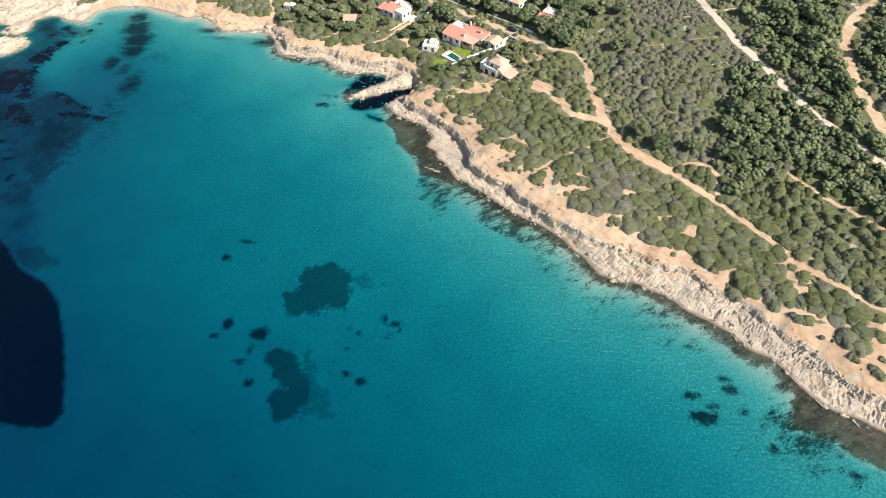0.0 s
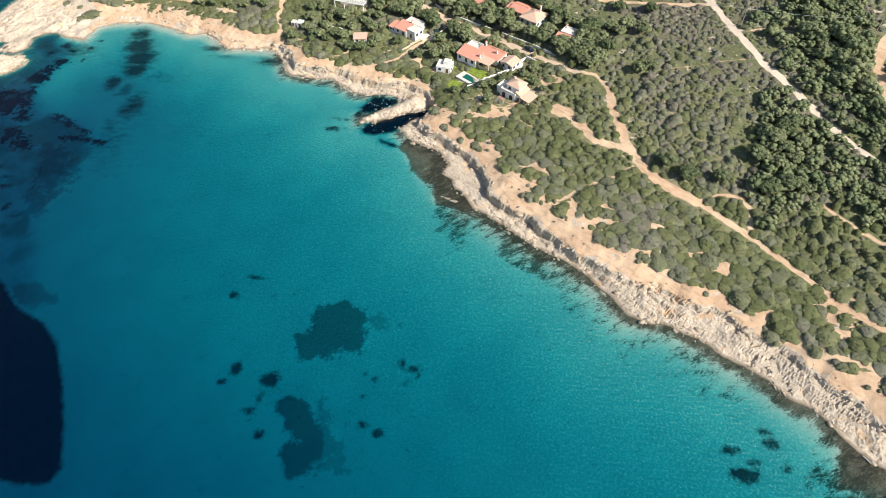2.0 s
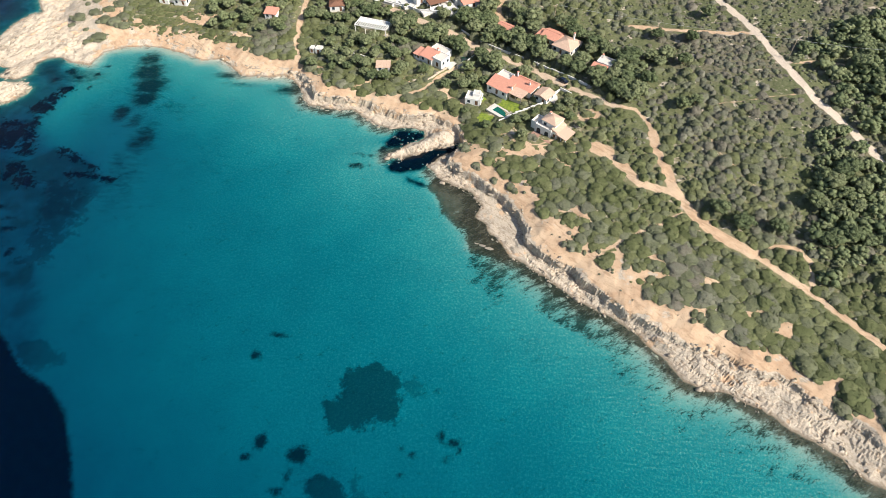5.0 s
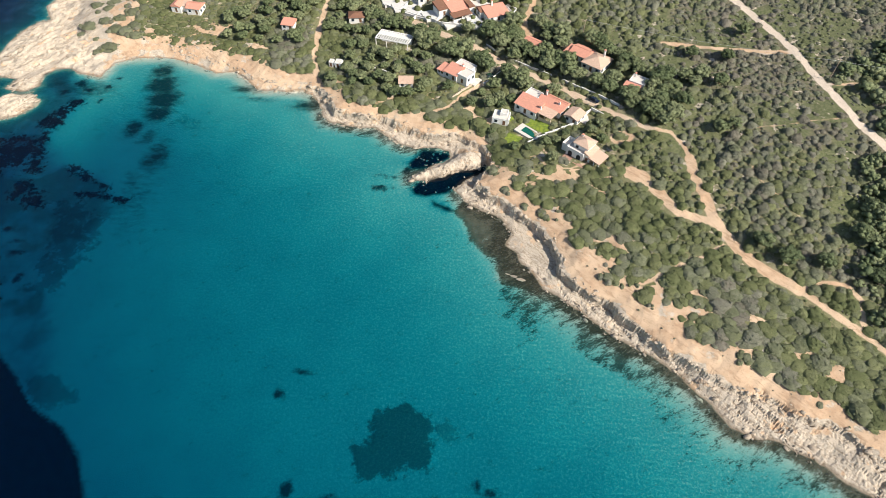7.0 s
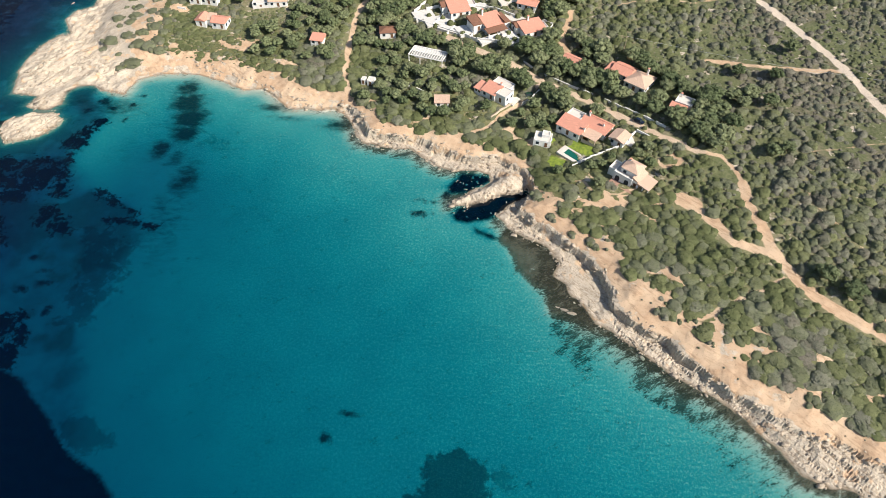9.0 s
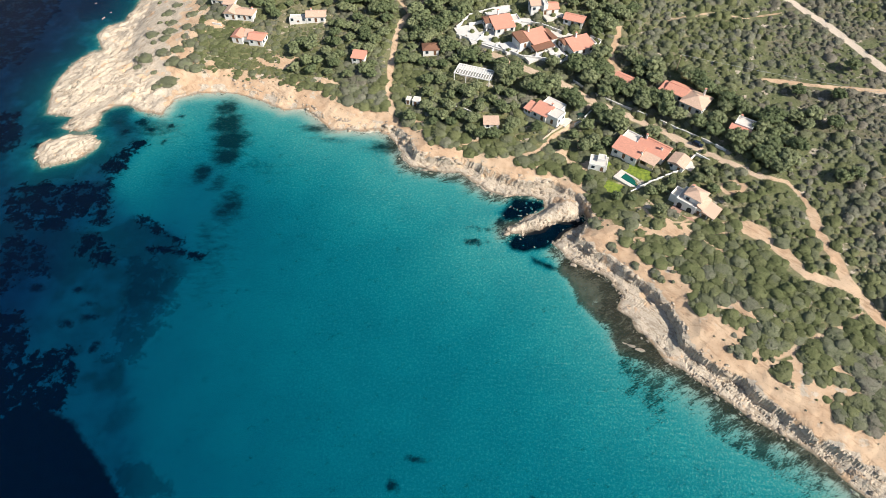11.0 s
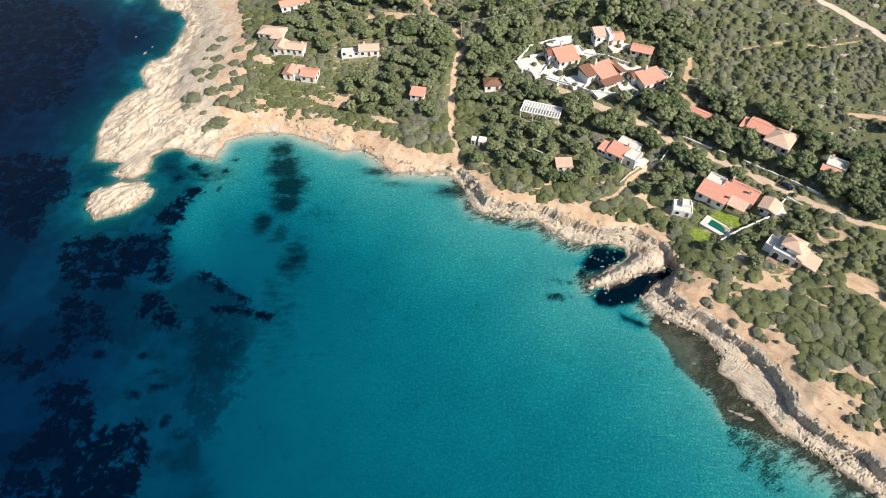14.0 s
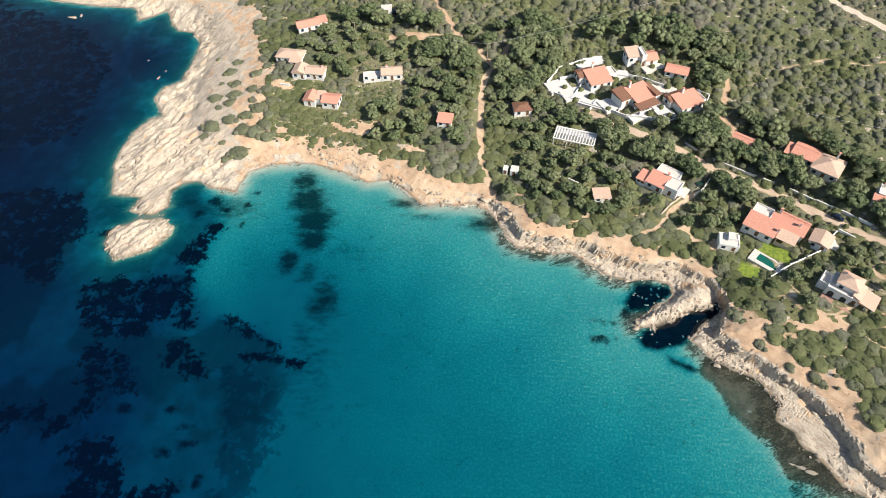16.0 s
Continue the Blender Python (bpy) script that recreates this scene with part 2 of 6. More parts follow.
    deep = ramp(-x, 120, 240)
    bed = -0.03 - 0.22 * ramp(out, 0, 1.5) - 0.9 * ramp(out, 0, 6) - 6.3 * ramp(out, 5, 95) - 3.2 * deep * ramp(out, 10, 60) + 0.5 * (rough - 0.5) * ramp(out, 0, 3)
    z = np.where(d > 0, np.maximum(land, 0.02), bed)
    track = np.full(x.shape, -9.0)
    for half, line in TRACKS.values():
        track = np.maximum(track, half - line_distance(x + 1.1 * (fbm(x, y, 4.5, 2, 61) - 0.5), y + 1.1 * (fbm(x, y, 4.5, 2, 67) - 0.5), line))
    return dict(z=z, shore=d, brow=brow, scrub=scrub, track=track, step=step, headland=headland, beach=beach, isle=isle)


def spread(runs, far):
    """Even steps within each run (from, to, step), then growing ones out to far on both sides."""
    mid = np.concatenate([np.arange(lo, hi - step * 0.3, step) for lo, hi, step in runs] + [[runs[-1][1]]])

    def tail(step):
        out = [step * 1.35]
        while out[-1] < far:
            step *= 1.35
            out.append(out[-1] + step * 1.35)
        return np.array(out)

    return np.concatenate([(mid[0] - tail(runs[0][2]))[::-1], mid, mid[-1] + tail(runs[-1][2])])


def sheet(name, xs, ys, z, fields, material, smooth=True):
    nx, ny = len(xs), len(ys)
    X, Y = np.meshgrid(xs, ys)
    me = bpy.data.meshes.new(name)
    me.vertices.add(nx * ny)
    me.vertices.foreach_set("co", np.stack([X, Y, z], -1).astype(np.float32).ravel())
    i = (np.arange(ny - 1)[:, None] * nx + np.arange(nx - 1)).ravel()
    quads = np.stack([i, i + 1, i + nx + 1, i + nx], 1).astype(np.int32)
    me.loops.add(quads.size)
    me.loops.foreach_set("vertex_index", quads.ravel())
    me.polygons.add(len(quads))
    me.polygons.foreach_set("loop_start", np.arange(0, quads.size, 4, dtype=np.int32))
    me.polygons.foreach_set("use_smooth", np.full(len(quads), smooth))
    me.update(calc_edges=True)
    for key, values in fields.items():
        me.attributes.new(key, "FLOAT", "POINT").data.foreach_set("value", values.astype(np.float32).ravel())
    me.materials.append(material)
    return new(name, me)


# underwater meadows: raggedness, thickness of cover, then the outline in plan
MEADOWS = [
    (1.2, 1.0, [(-163, 128), (-150, 117), (-138.6, 110.6), (-132, 105), (-123.5, 91), (-116, 75.5), (-112.6, 67), (-114, 63), (-122, 62), (-140, 64), (-172, 72), (-200, 96), (-208, 124), (-192, 144), (-174, 137)]),
    (3.5, 0.45, [(-157, 125), (-150, 127), (-141, 123), (-140, 119.5), (-145, 117), (-152, 117)]),
    (4.5, 0.66, [(-54.4, 121.4), (-50.2, 123.1), (-45.9, 124.4), (-40.2, 122.6), (-36.7, 119.3), (-37.3, 114.1), (-35.4, 109.3), (-37.9, 106.3), (-45.3, 105), (-47.6, 103.3), (-56.9, 103.4), (-59.2, 111.9), (-53.7, 113.2)]),
    (6.0, 0.35, [(-37.1, 119.2), (-33.6, 120), (-29.8, 117.6), (-33.1, 115.4), (-36.3, 116.2)]),
    (3.5, 0.68, [(-58.9, 89.9), (-56.8, 91.2), (-51.8, 90.8), (-48.8, 87.9), (-47.3, 83.9), (-43.5, 80.1), (-42.4, 78.6), (-43.1, 74), (-45.6, 70.9), (-48.7, 67.9), (-52.3, 67.7), (-54.2, 71.2), (-55, 76.4), (-51.6, 78.1), (-54.5, 81.1), (-56, 84.2), (-58.9, 86.5)]),
    (7.0, 0.35, [(-47, 90), (-43, 84), (-39, 78), (-38, 71), (-44, 70), (-45, 80)]),
]
MEADOWS_WEST = [
    (6, 1.0, [(-300, 262), (-287, 265), (-270, 267), (-252.5, 263), (-247.7, 252), (-250.3, 238), (-245.6, 221.4), (-253.6, 223.5), (-265, 230), (-290, 236)]),
    (6, 0.9, [(-260.3, 255.6), (-249, 258), (-244, 241), (-251.5, 240)]),
    (9, 1.0, [(-234.9, 221.8), (-226.3, 224.9), (-207, 226.3), (-198.6, 227.8), (-196.7, 218.6), (-202.2, 211.8), (-207.7, 206.3), (-217.5, 202.8), (-226.6, 206.6), (-232.5, 214)]),
    (7, 1.0, [(-202.2, 211.8), (-195.1, 216.4), (-193.7, 208.9), (-200.5, 209.7)]),
    (6, 1.0, [(-193.8, 249.4), (-196.4, 244), (-198.1, 232.6), (-204.3, 230), (-207.2, 236), (-203.6, 243.8), (-200, 249.2), (-195.5, 252.1)]),
    (7, 1.0, [(-200.3, 230.1), (-196.5, 220.9), (-202.4, 218.4), (-206.2, 224)]),
    (8, 1.0, [(-220.4, 200.7), (-212.7, 195), (-213.2, 187.4), (-214.6, 180.1), (-216.6, 174.8), (-224.6, 170.3), (-227.4, 172.7), (-222.7, 177.1), (-219.4, 183.5), (-221.7, 190.8), (-226.4, 193.5), (-225, 198.5)]),
    (8, 0.9, [(-214.4, 194.9), (-210.1, 193.2), (-203.9, 185.9), (-210.7, 185.6)]),
    (7, 1.0, [(-201.2, 203.4), (-193.3, 201.7), (-186.1, 196), (-185.6, 191.3), (-190.5, 190.1), (-195, 195.7), (-197, 193.7)]),
    (6, 0.95, [(-183.3, 211.4), (-178, 212.7), (-171, 206.6), (-164, 203.8), (-164.4, 201.8), (-172.3, 204.5), (-180.6, 208.3)]),
    (5, 1.0, [(-175.2, 198.4), (-169.4, 200.2), (-162.1, 199.3), (-154.6, 197.3), (-155.9, 195.3), (-163.3, 196.9), (-172, 196.2)]),
    (8, 1.0, [(-218.6, 168.1), (-205.3, 171.9), (-200.6, 164.1), (-196, 152), (-190, 138), (-182, 118), (-220, 118), (-216, 150), (-212, 160.5)]),
    (7, 1.0, [(-262, 178), (-243, 179.8), (-228.9, 179.5), (-225.3, 175.3), (-232.8, 173.3), (-262, 168)]),
    (7, 1.0, [(-195, 158), (-184.8, 160.1), (-181.7, 155.5), (-178, 140), (-198, 136)]),
    (9, 0.42, [(-180.9, 196.2), (-159.6, 187.7), (-158.7, 169), (-163.5, 156.3), (-171.1, 156), (-173.7, 176.6)]),
    (9, 0.9, [(-360, 404), (-299, 373), (-276, 350), (-272, 298), (-296, 290), (-340, 300), (-420, 360)]),
]
# single tufts: x, y, half width, half depth
TUFTS_NEAR = [(-82.3, 125.5, 1.5, 1.6), (-76.2, 132.8, 1.8, 0.6), (-73.9, 99.1, 2.2, 2.3), (-76.7, 94.3, 1.6, 0.9), (-62.8, 96.3, 2.9, 2.6), (-64.6, 89.6, 1, 1.4), (-67.6, 86, 1.8, 1),
              (-61.9, 79.1, 1.6, 1), (-33.9, 83.5, 1.6, 1.1), (-29.3, 81.7, 1.3, 1.2), (-37.8, 83.3, 0.9, 0.7), (-34.8, 92.1, 0.8, 0.6), (-32.2, 97.5, 0.8, 0.7), (-35.3, 99.4, 0.6, 0.5),
              (-23.2, 97.1, 0.9, 0.6), (-24.4, 103.3, 0.6, 1.1), (-21.6, 101.4, 1.6, 0.7), (-19.2, 99.6, 0.7, 0.9), (-26.6, 116.3, 0.8, 0.7), (-22.3, 89.1, 1, 0.5), (66, 81.4, 2.9, 1.2), (68, 74.8, 3.4, 2.3),
              (71, 78.1, 1.9, 1), (76.7, 83.9, 1.7, 1.3)]
TUFTS = [(75.4, 87.4, 1.7, 0.7), (79.5, 76.7, 1.2, 0.9), (84.9, 66.7, 1.3, 1), (104.1, 60.6, 1.2, 0.9), (-62.9, 208, 3.0, 1.5), (-59, 214.1, 4.2, 0.8), (-54.5, 217.5, 1.5, 1.9),
         (-185.9, 175.7, 2, 1), (-183.5, 170.7, 2.6, 1.1), (-190.3, 168.1, 2.2, 1.2), (-177.8, 160.4, 1, 1.6), (-206, 180.4, 2, 1.2), (-191.8, 181, 1.6, 1), (-188.2, 260.7, 1.6, 1.6), (-186.4, 266.5, 1.7, 1.3),
         (-188, 251, 0.9, 1.1), (-201.5, 261.7, 2.4, 1.5), (-196, 257.6, 2.2, 1.4), (-205, 256, 2, 1.2), (-220, 268, 2.2, 1.4), (-236, 245, 2.6, 2.2)]
# dark weed filling the cove on both sides of the rock spit
COVE_WEED = [(0.8, 1.0, [(-54.9, 222.1), (-51.2, 226.7), (-50, 229.3), (-44.5, 229), (-40, 228.2), (-38.5, 226), (-42, 223), (-46.8, 219.5), (-53.2, 218.5)]),
             (0.8, 1.0, [(-52.2, 207.7), (-50, 211.2), (-45.4, 213), (-39.4, 217.3), (-31, 220), (-25.6, 221), (-25.4, 218), (-29.4, 213.4), (-32.6, 210.5), (-35.4, 209.4), (-38.5, 207.2), (-40.4, 206.2), (-46.6, 204.9), (-50, 205.2)]),
             (0.6, 1.0, [(-44.4, 203.4), (-42.2, 201.8), (-37.5, 200.1), (-35.8, 197.6), (-38.5, 198.2), (-43.2, 200.3)])]
# wave-cut platforms just under the surface, brown with silt
PLATFORMS = [[(-33, 203), (-36, 198.5), (-31.6, 190), (-30, 185.4), (-25, 180), (-21, 177.4), (-19, 168), (-11.4, 165.8), (-4, 164), (-2, 175), (-12, 183), (-16, 192), (-22, 200)],
             [(95.4, 94), (93.5, 80), (91, 72.5), (101, 70.5), (104, 66.5), (113, 62), (135, 48), (140, 60), (116.5, 76), (102.4, 87), (97, 93)]]


# soft drifts of dead leaves on the sand
DRIFTS = [(-149, 240, 14, 5, 0.36), (-128, 263, 9, 3, 0.8), (-100, 254, 8, 4, 0.9), (-122, 257, 10, 2.5, 0.45), (-169, 273, 6, 6, 1.0), (-166, 264, 7, 7, 1.15), (-162, 254, 7.5, 8, 1.2), (-161, 245, 6.5, 6, 1.1), (-168, 236, 4, 6, 1.0),
          (-160, 231, 4, 7, 0.6), (-153, 220, 5.5, 10, 0.85), (-157, 207, 5, 9, 0.45), (-196, 258, 14, 8, 0.6), (-212, 262, 8, 4, 0.5), (-60, 92, 12, 7, 0.2), (-152, 196, 8, 20, 0.36), (-118, 205, 16, 6, 0.22), (-178, 236, 6, 14, 0.2)]


def ring_depth(x, y, ring, reach):
    """Metres inside a ring (negative outside), worked out only near it."""
    out = np.full(x.shape, -30.0)
    xs_, ys_ = [q[0] for q in ring], [q[1] for q in ring]
    near = (x > min(xs_) - reach) & (x < max(xs_) + reach) & (y > min(ys_) - reach) & (y < max(ys_) + reach)
    if near.any():
        d = line_distance(x[near], y[near], ring + ring[:1])
        out[near] = np.where(inside(x[near], y[near], ring), d, -d)
    return out


def meadow(x, y):
    """Metres inside the nearest underwater meadow, how ragged and thick it is there, and how much leaf litter lies about."""
    best, ragged, thick, drift = np.full(x.shape, -30.0), np.full(x.shape, 2.0), np.ones(x.shape), np.zeros(x.shape)
    for wild, cover, ring in MEADOWS + MEADOWS_WEST + COVE_WEED:
        d = ring_depth(x, y, ring, 14)
        more = d > best
        best, ragged, thick = np.where(more, d, best), np.where(more, wild, ragged), np.where(more, cover, thick)
    for cx, cy, rx, ry in TUFTS_NEAR + TUFTS:
        d = (1 - np.sqrt(((x - cx) / rx) ** 2 + ((y - cy) / ry) ** 2)) * min(rx, ry)
        more = d > best
        best, ragged, thick = np.where(more, d, best), np.where(more, 2.4, ragged), np.where(more, 0.9, thick)
    for cx, cy, rx, ry, much in DRIFTS:
        drift = np.maximum(drift, much * np.exp(-(((x - cx) / rx) ** 2 + ((y - cy) / ry) ** 2)))
    return best, ragged, thick, drift


def platform(x, y):
    best = np.full(x.shape, -30.0)
    for ring in PLATFORMS:
        best = np.maximum(best, ring_depth(x, y, ring, 8))
    return ramp(best + 3.0 * (fbm(x, y, 6, 3, 401) - 0.5), -1.6, 2.2)


# ---- materials ----
class Nodes:
    """Short hand for a node material."""

    def __init__(self, name, roughness=0.9, metallic=0.0, specular=0.3):
        self.mat = bpy.data.materials.new(name)
        self.mat.use_nodes = True
        self.tree = self.mat.node_tree
        self.bsdf = self.tree.nodes["Principled BSDF"]
        self.bsdf.inputs["Roughness"].default_value = roughness
        self.bsdf.inputs["Metallic"].default_value = metallic
        self.bsdf.inputs["Specular IOR Level"].default_value = specular

    def add(self, kind, **values):
        node = self.tree.nodes.new(kind)
        for key, value in values.items():
            if key in node.inputs:
                self.plug(node.inputs[key], value)
        return node

    def plug(self, socket, value):
        if isinstance(value, bpy.types.NodeSocket):
            self.tree.links.new(value, socket)
        elif isinstance(value, tuple) and len(value) == 3 and socket.type == "RGBA":
            socket.default_value = (*value, 1.0)
        else:
            socket.default_value = value

    def attr(self, name):
        node = self.tree.nodes.new("ShaderNodeAttribute")
        node.attribute_name = name
        return node.outputs["Fac"]

    def where(self):
        return self.tree.nodes.new("ShaderNodeNewGeometry").outputs["Position"]

    def noise(self, size, detail=4.0, rough=0.55, vector=None, distort=0.0):
        node = self.add("ShaderNodeTexNoise", Scale=1.0 / size, Detail=detail, Roughness=rough, Distortion=distort)
        self.tree.links.new(vector or self.where(), node.inputs["Vector"])
        return node.outputs["Fac"]

    def stretch(self, vector, scale, turn=0.0):
        node = self.add("ShaderNodeMapping", Vector=vector)
        node.vector_type = "TEXTURE"
        node.inputs["Scale"].default_value = tuple(1 / s for s in scale)
        node.inputs["Rotation"].default_value = (0, 0, radians(turn))
        return node.outputs[0]

    def math(self, op, a, b=0.0, clamp=False):
        node = self.tree.nodes.new("ShaderNodeMath")
        node.operation, node.use_clamp = op, clamp
        self.plug(node.inputs[0], a), self.plug(node.inputs[1], b)
        return node.outputs[0]

    def span(self, value, a, b, c=0.0, d=1.0):
        node = self.add("ShaderNodeMapRange")
        node.interpolation_type = "SMOOTHSTEP"
        for socket, v in zip(node.inputs[:5], (value, a, b, c, d)):
            self.plug(socket, v)
        return node.outputs[0]

    def mix(self, fac, a, b, blend="MIX"):
        node = self.tree.nodes.new("ShaderNodeMix")
        node.data_type, node.blend_type = "RGBA", blend
        self.plug(node.inputs[0], fac), self.plug(node.inputs[6], a), self.plug(node.inputs[7], b)
        return node.outputs[2]

    def bump(self, height, strength=0.5, distance=0.1):
        node = self.add("ShaderNodeBump", Height=height, Strength=strength, Distance=distance)
        self.tree.links.new(node.outputs[0], self.bsdf.inputs["Normal"])
        return node.outputs[0]

    def colour(self, value):
        self.plug(self.bsdf.inputs["Base Color"], value)
        return self.mat


def plain(name, colour, size=0.8, spread_=0.25, roughness=0.85, relief=0.02):
    """A surface of one colour with weathering at two sizes."""
    n = Nodes(name, roughness)
    a, b = n.noise(size, 3), n.noise(size * 7, 3)
    dark = tuple(c * (1 - spread_) for c in colour)
    n.bump(n.noise(size * 0.3, 3), 0.4, relief)
    return n.colour(n.mix(n.span(b, 0.35, 0.7), n.mix(n.span(a, 0.3, 0.7), colour, dark), tuple(c * (1 - spread_ * 0.6) for c in colour)))


def ground_material():
    n = Nodes("ground", 0.95, 0, 0.15)
    fine, mid, big = n.noise(0.4, 5, 0.7), n.noise(2.4, 5, 0.62), n.noise(14, 3)
    sand = n.mix(n.span(mid, 0.3, 0.7), (0.60, 0.42, 0.275), (0.51, 0.335, 0.208))
    sand = n.mix(n.span(big, 0.42, 0.62), sand, (0.64, 0.465, 0.31))
    worn = n.noise(1.6, 5, 0.7, n.stretch(n.where(), (0.3, 1.2, 1.0), -43))
    sand = n.mix(n.span(worn, 0.52, 0.64, 0, 0.7), sand, (0.42, 0.27, 0.165))
    sand = n.mix(n.span(fine, 0.54, 0.68, 0, 0.7), sand, (0.34, 0.225, 0.14))
    # pale, layered coastal rock, with the shade of its cracks painted in
    along_shore = n.noise(1.5, 7, 0.72, n.stretch(n.where(), (0.42, 1.3, 1.3), -43), 0.8)
    across = n.noise(1.5, 7, 0.72, n.stretch(n.where(), (0.24, 1.3, 1.3), 57), 0.7)
    pick = n.add("ShaderNodeMix", Factor=n.attr("headland"), A=along_shore, B=across)
    layers = pick.outputs[0]
    rock = n.mix(n.span(n.noise(6, 4), 0.38, 0.62), n.mix(n.attr("headland"), (0.59, 0.49, 0.375), (0.56, 0.47, 0.36)), n.mix(n.attr("headland"), (0.49, 0.415, 0.325), (0.46, 0.385, 0.30)))
    # brown staining along the layers; the darkest lines paint in crevice shade
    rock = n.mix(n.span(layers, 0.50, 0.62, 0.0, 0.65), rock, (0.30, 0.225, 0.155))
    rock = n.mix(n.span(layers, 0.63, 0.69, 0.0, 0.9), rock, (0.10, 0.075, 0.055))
    # finer crack lines, their shade also put in as dark colour
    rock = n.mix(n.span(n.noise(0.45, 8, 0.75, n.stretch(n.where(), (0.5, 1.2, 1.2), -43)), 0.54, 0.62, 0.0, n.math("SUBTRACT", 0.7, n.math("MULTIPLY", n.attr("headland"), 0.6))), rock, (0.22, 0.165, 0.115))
    rock = n.mix(n.span(n.noise(0.9, 5, 0.7), 0.55, 0.66, 0.0, 0.6), rock, (0.70, 0.625, 0.51))
    # near-black crack shade painted in, fainter on the headland
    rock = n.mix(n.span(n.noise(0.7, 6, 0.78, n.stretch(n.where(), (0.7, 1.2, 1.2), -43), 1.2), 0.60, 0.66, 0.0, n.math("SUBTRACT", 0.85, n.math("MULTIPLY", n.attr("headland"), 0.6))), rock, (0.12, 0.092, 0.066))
    soil = n.mix(n.span(mid, 0.35, 0.65), (0.165, 0.160, 0.070), (0.105, 0.112, 0.045))
    soil = n.mix(n.span(n.attr("scrub"), 12, 32), soil, n.mix(n.span(mid, 0.35, 0.65), (0.26, 0.225, 0.14), (0.16, 0.155, 0.08)))
    soil = n.mix(n.span(big, 0.42, 0.62, 0.0, 0.7), soil, (0.20, 0.20, 0.095))
    soil = n.mix(n.span(n.noise(0.8, 5, 0.7), 0.52, 0.64, 0.0, 0.45), soil, (0.36, 0.29, 0.19))
    soil = n.mix(n.span(n.noise(1.3, 5, 0.7), 0.54, 0.64, 0.0, 0.6), soil, (0.07, 0.08, 0.035))
    soil = n.mix(n.math("MULTIPLY", n.attr("heath"), 0.8), soil, n.mix(n.span(n.noise(1.1, 5, 0.7), 0.42, 0.60), (0.11, 0.105, 0.060), (0.20, 0.175, 0.125)))
    soil = n.mix(n.math("MULTIPLY", n.attr("grass"), 0.75), soil, n.mix(n.span(n.noise(0.9, 5, 0.7), 0.42, 0.58), (0.09, 0.11, 0.044), (0.155, 0.168, 0.078)))
    gravel = n.mix(n.span(fine, 0.4, 0.7), (0.68, 0.565, 0.445), (0.54, 0.435, 0.33))
    edge = n.math("MULTIPLY", n.math("SUBTRACT", mid, 0.5), 1.6)
    land = n.mix(n.span(n.math("ADD", n.attr("scrub"), n.math("MULTIPLY", edge, 2.4)), 1.6, 3.6), sand, soil)
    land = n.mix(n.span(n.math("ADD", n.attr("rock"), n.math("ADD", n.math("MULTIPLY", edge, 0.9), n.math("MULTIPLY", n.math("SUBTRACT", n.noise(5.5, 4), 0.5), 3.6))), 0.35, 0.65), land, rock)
    track = n.mix(n.attr("gravel"), sand, gravel)
    land = n.mix(n.span(n.math("ADD", n.attr("track"), n.math("MULTIPLY", edge, 0.8)), -0.25, 0.35), land, track)
    lawn = n.mix(n.span(n.noise(1.0, 3), 0.35, 0.65), (0.27, 0.33, 0.05), (0.15, 0.21, 0.04))
    land = n.mix(n.attr("lawn"), land, lawn)
    bed = n.mix(n.span(big, 0.3, 0.7), (0.55, 0.50, 0.40), (0.48, 0.45, 0.37))
    bed = n.mix(n.span(n.math("ADD", n.attr("drift"), n.math("MULTIPLY", n.math("SUBTRACT", n.noise(2.5, 6, 0.7, n.stretch(n.where(), (0.6, 1.1, 1.0), 0)), 0.5), 1.5)), 0.10, 0.95), bed, (0.045, 0.055, 0.045))
    bed = n.mix(n.math("MULTIPLY", n.span(n.math("ADD", n.attr("reef"), n.math("MULTIPLY", n.math("SUBTRACT", n.noise(7, 5, 0.6), 0.5), 1.2)), 0.15, 0.9), 0.64), bed, n.mix(n.span(mid, 0.35, 0.65), (0.060, 0.062, 0.042), (0.13, 0.125, 0.085)))
    run = n.stretch(n.where(), (0.36, 1.2, 1.0), 30)
    streak = n.math("ADD", n.math("MULTIPLY", n.noise(0.62, 7, 0.74, run, 1.6), 0.62), n.math("MULTIPLY", n.noise(3.2, 5, 0.62, n.stretch(n.where(), (0.55, 1.1, 1.0), 30)), 0.38))
    weed = n.math("ADD", n.attr("algae"), n.math("MULTIPLY", n.math("SUBTRACT", streak, 0.5), 6.5))
    brown = n.mix(n.span(mid, 0.35, 0.65), (0.070, 0.054, 0.033), (0.125, 0.100, 0.066))
    brown = n.mix(n.span(n.noise(0.8, 6, 0.72), 0.56, 0.66, 0.0, 0.7), brown, (0.032, 0.027, 0.017))
    bed = n.mix(n.math("MULTIPLY", n.span(n.math("ADD", n.attr("silt"), n.math("ADD", n.math("MULTIPLY", n.math("SUBTRACT", mid, 0.5), 1.2), n.math("MULTIPLY", n.math("SUBTRACT", streak, 0.5), 3.2))), 0.2, 0.75), 0.94), bed, brown)
    bed = n.mix(n.math("MULTIPLY", n.span(weed, 0.55, 1.05, 0.0, 0.9), n.span(n.attr("algae"), 0.0, 0.25)), bed, n.mix(n.span(fine, 0.35, 0.65), (0.016, 0.018, 0.012), (0.060, 0.054, 0.034)))
    ragged = n.attr("wild")
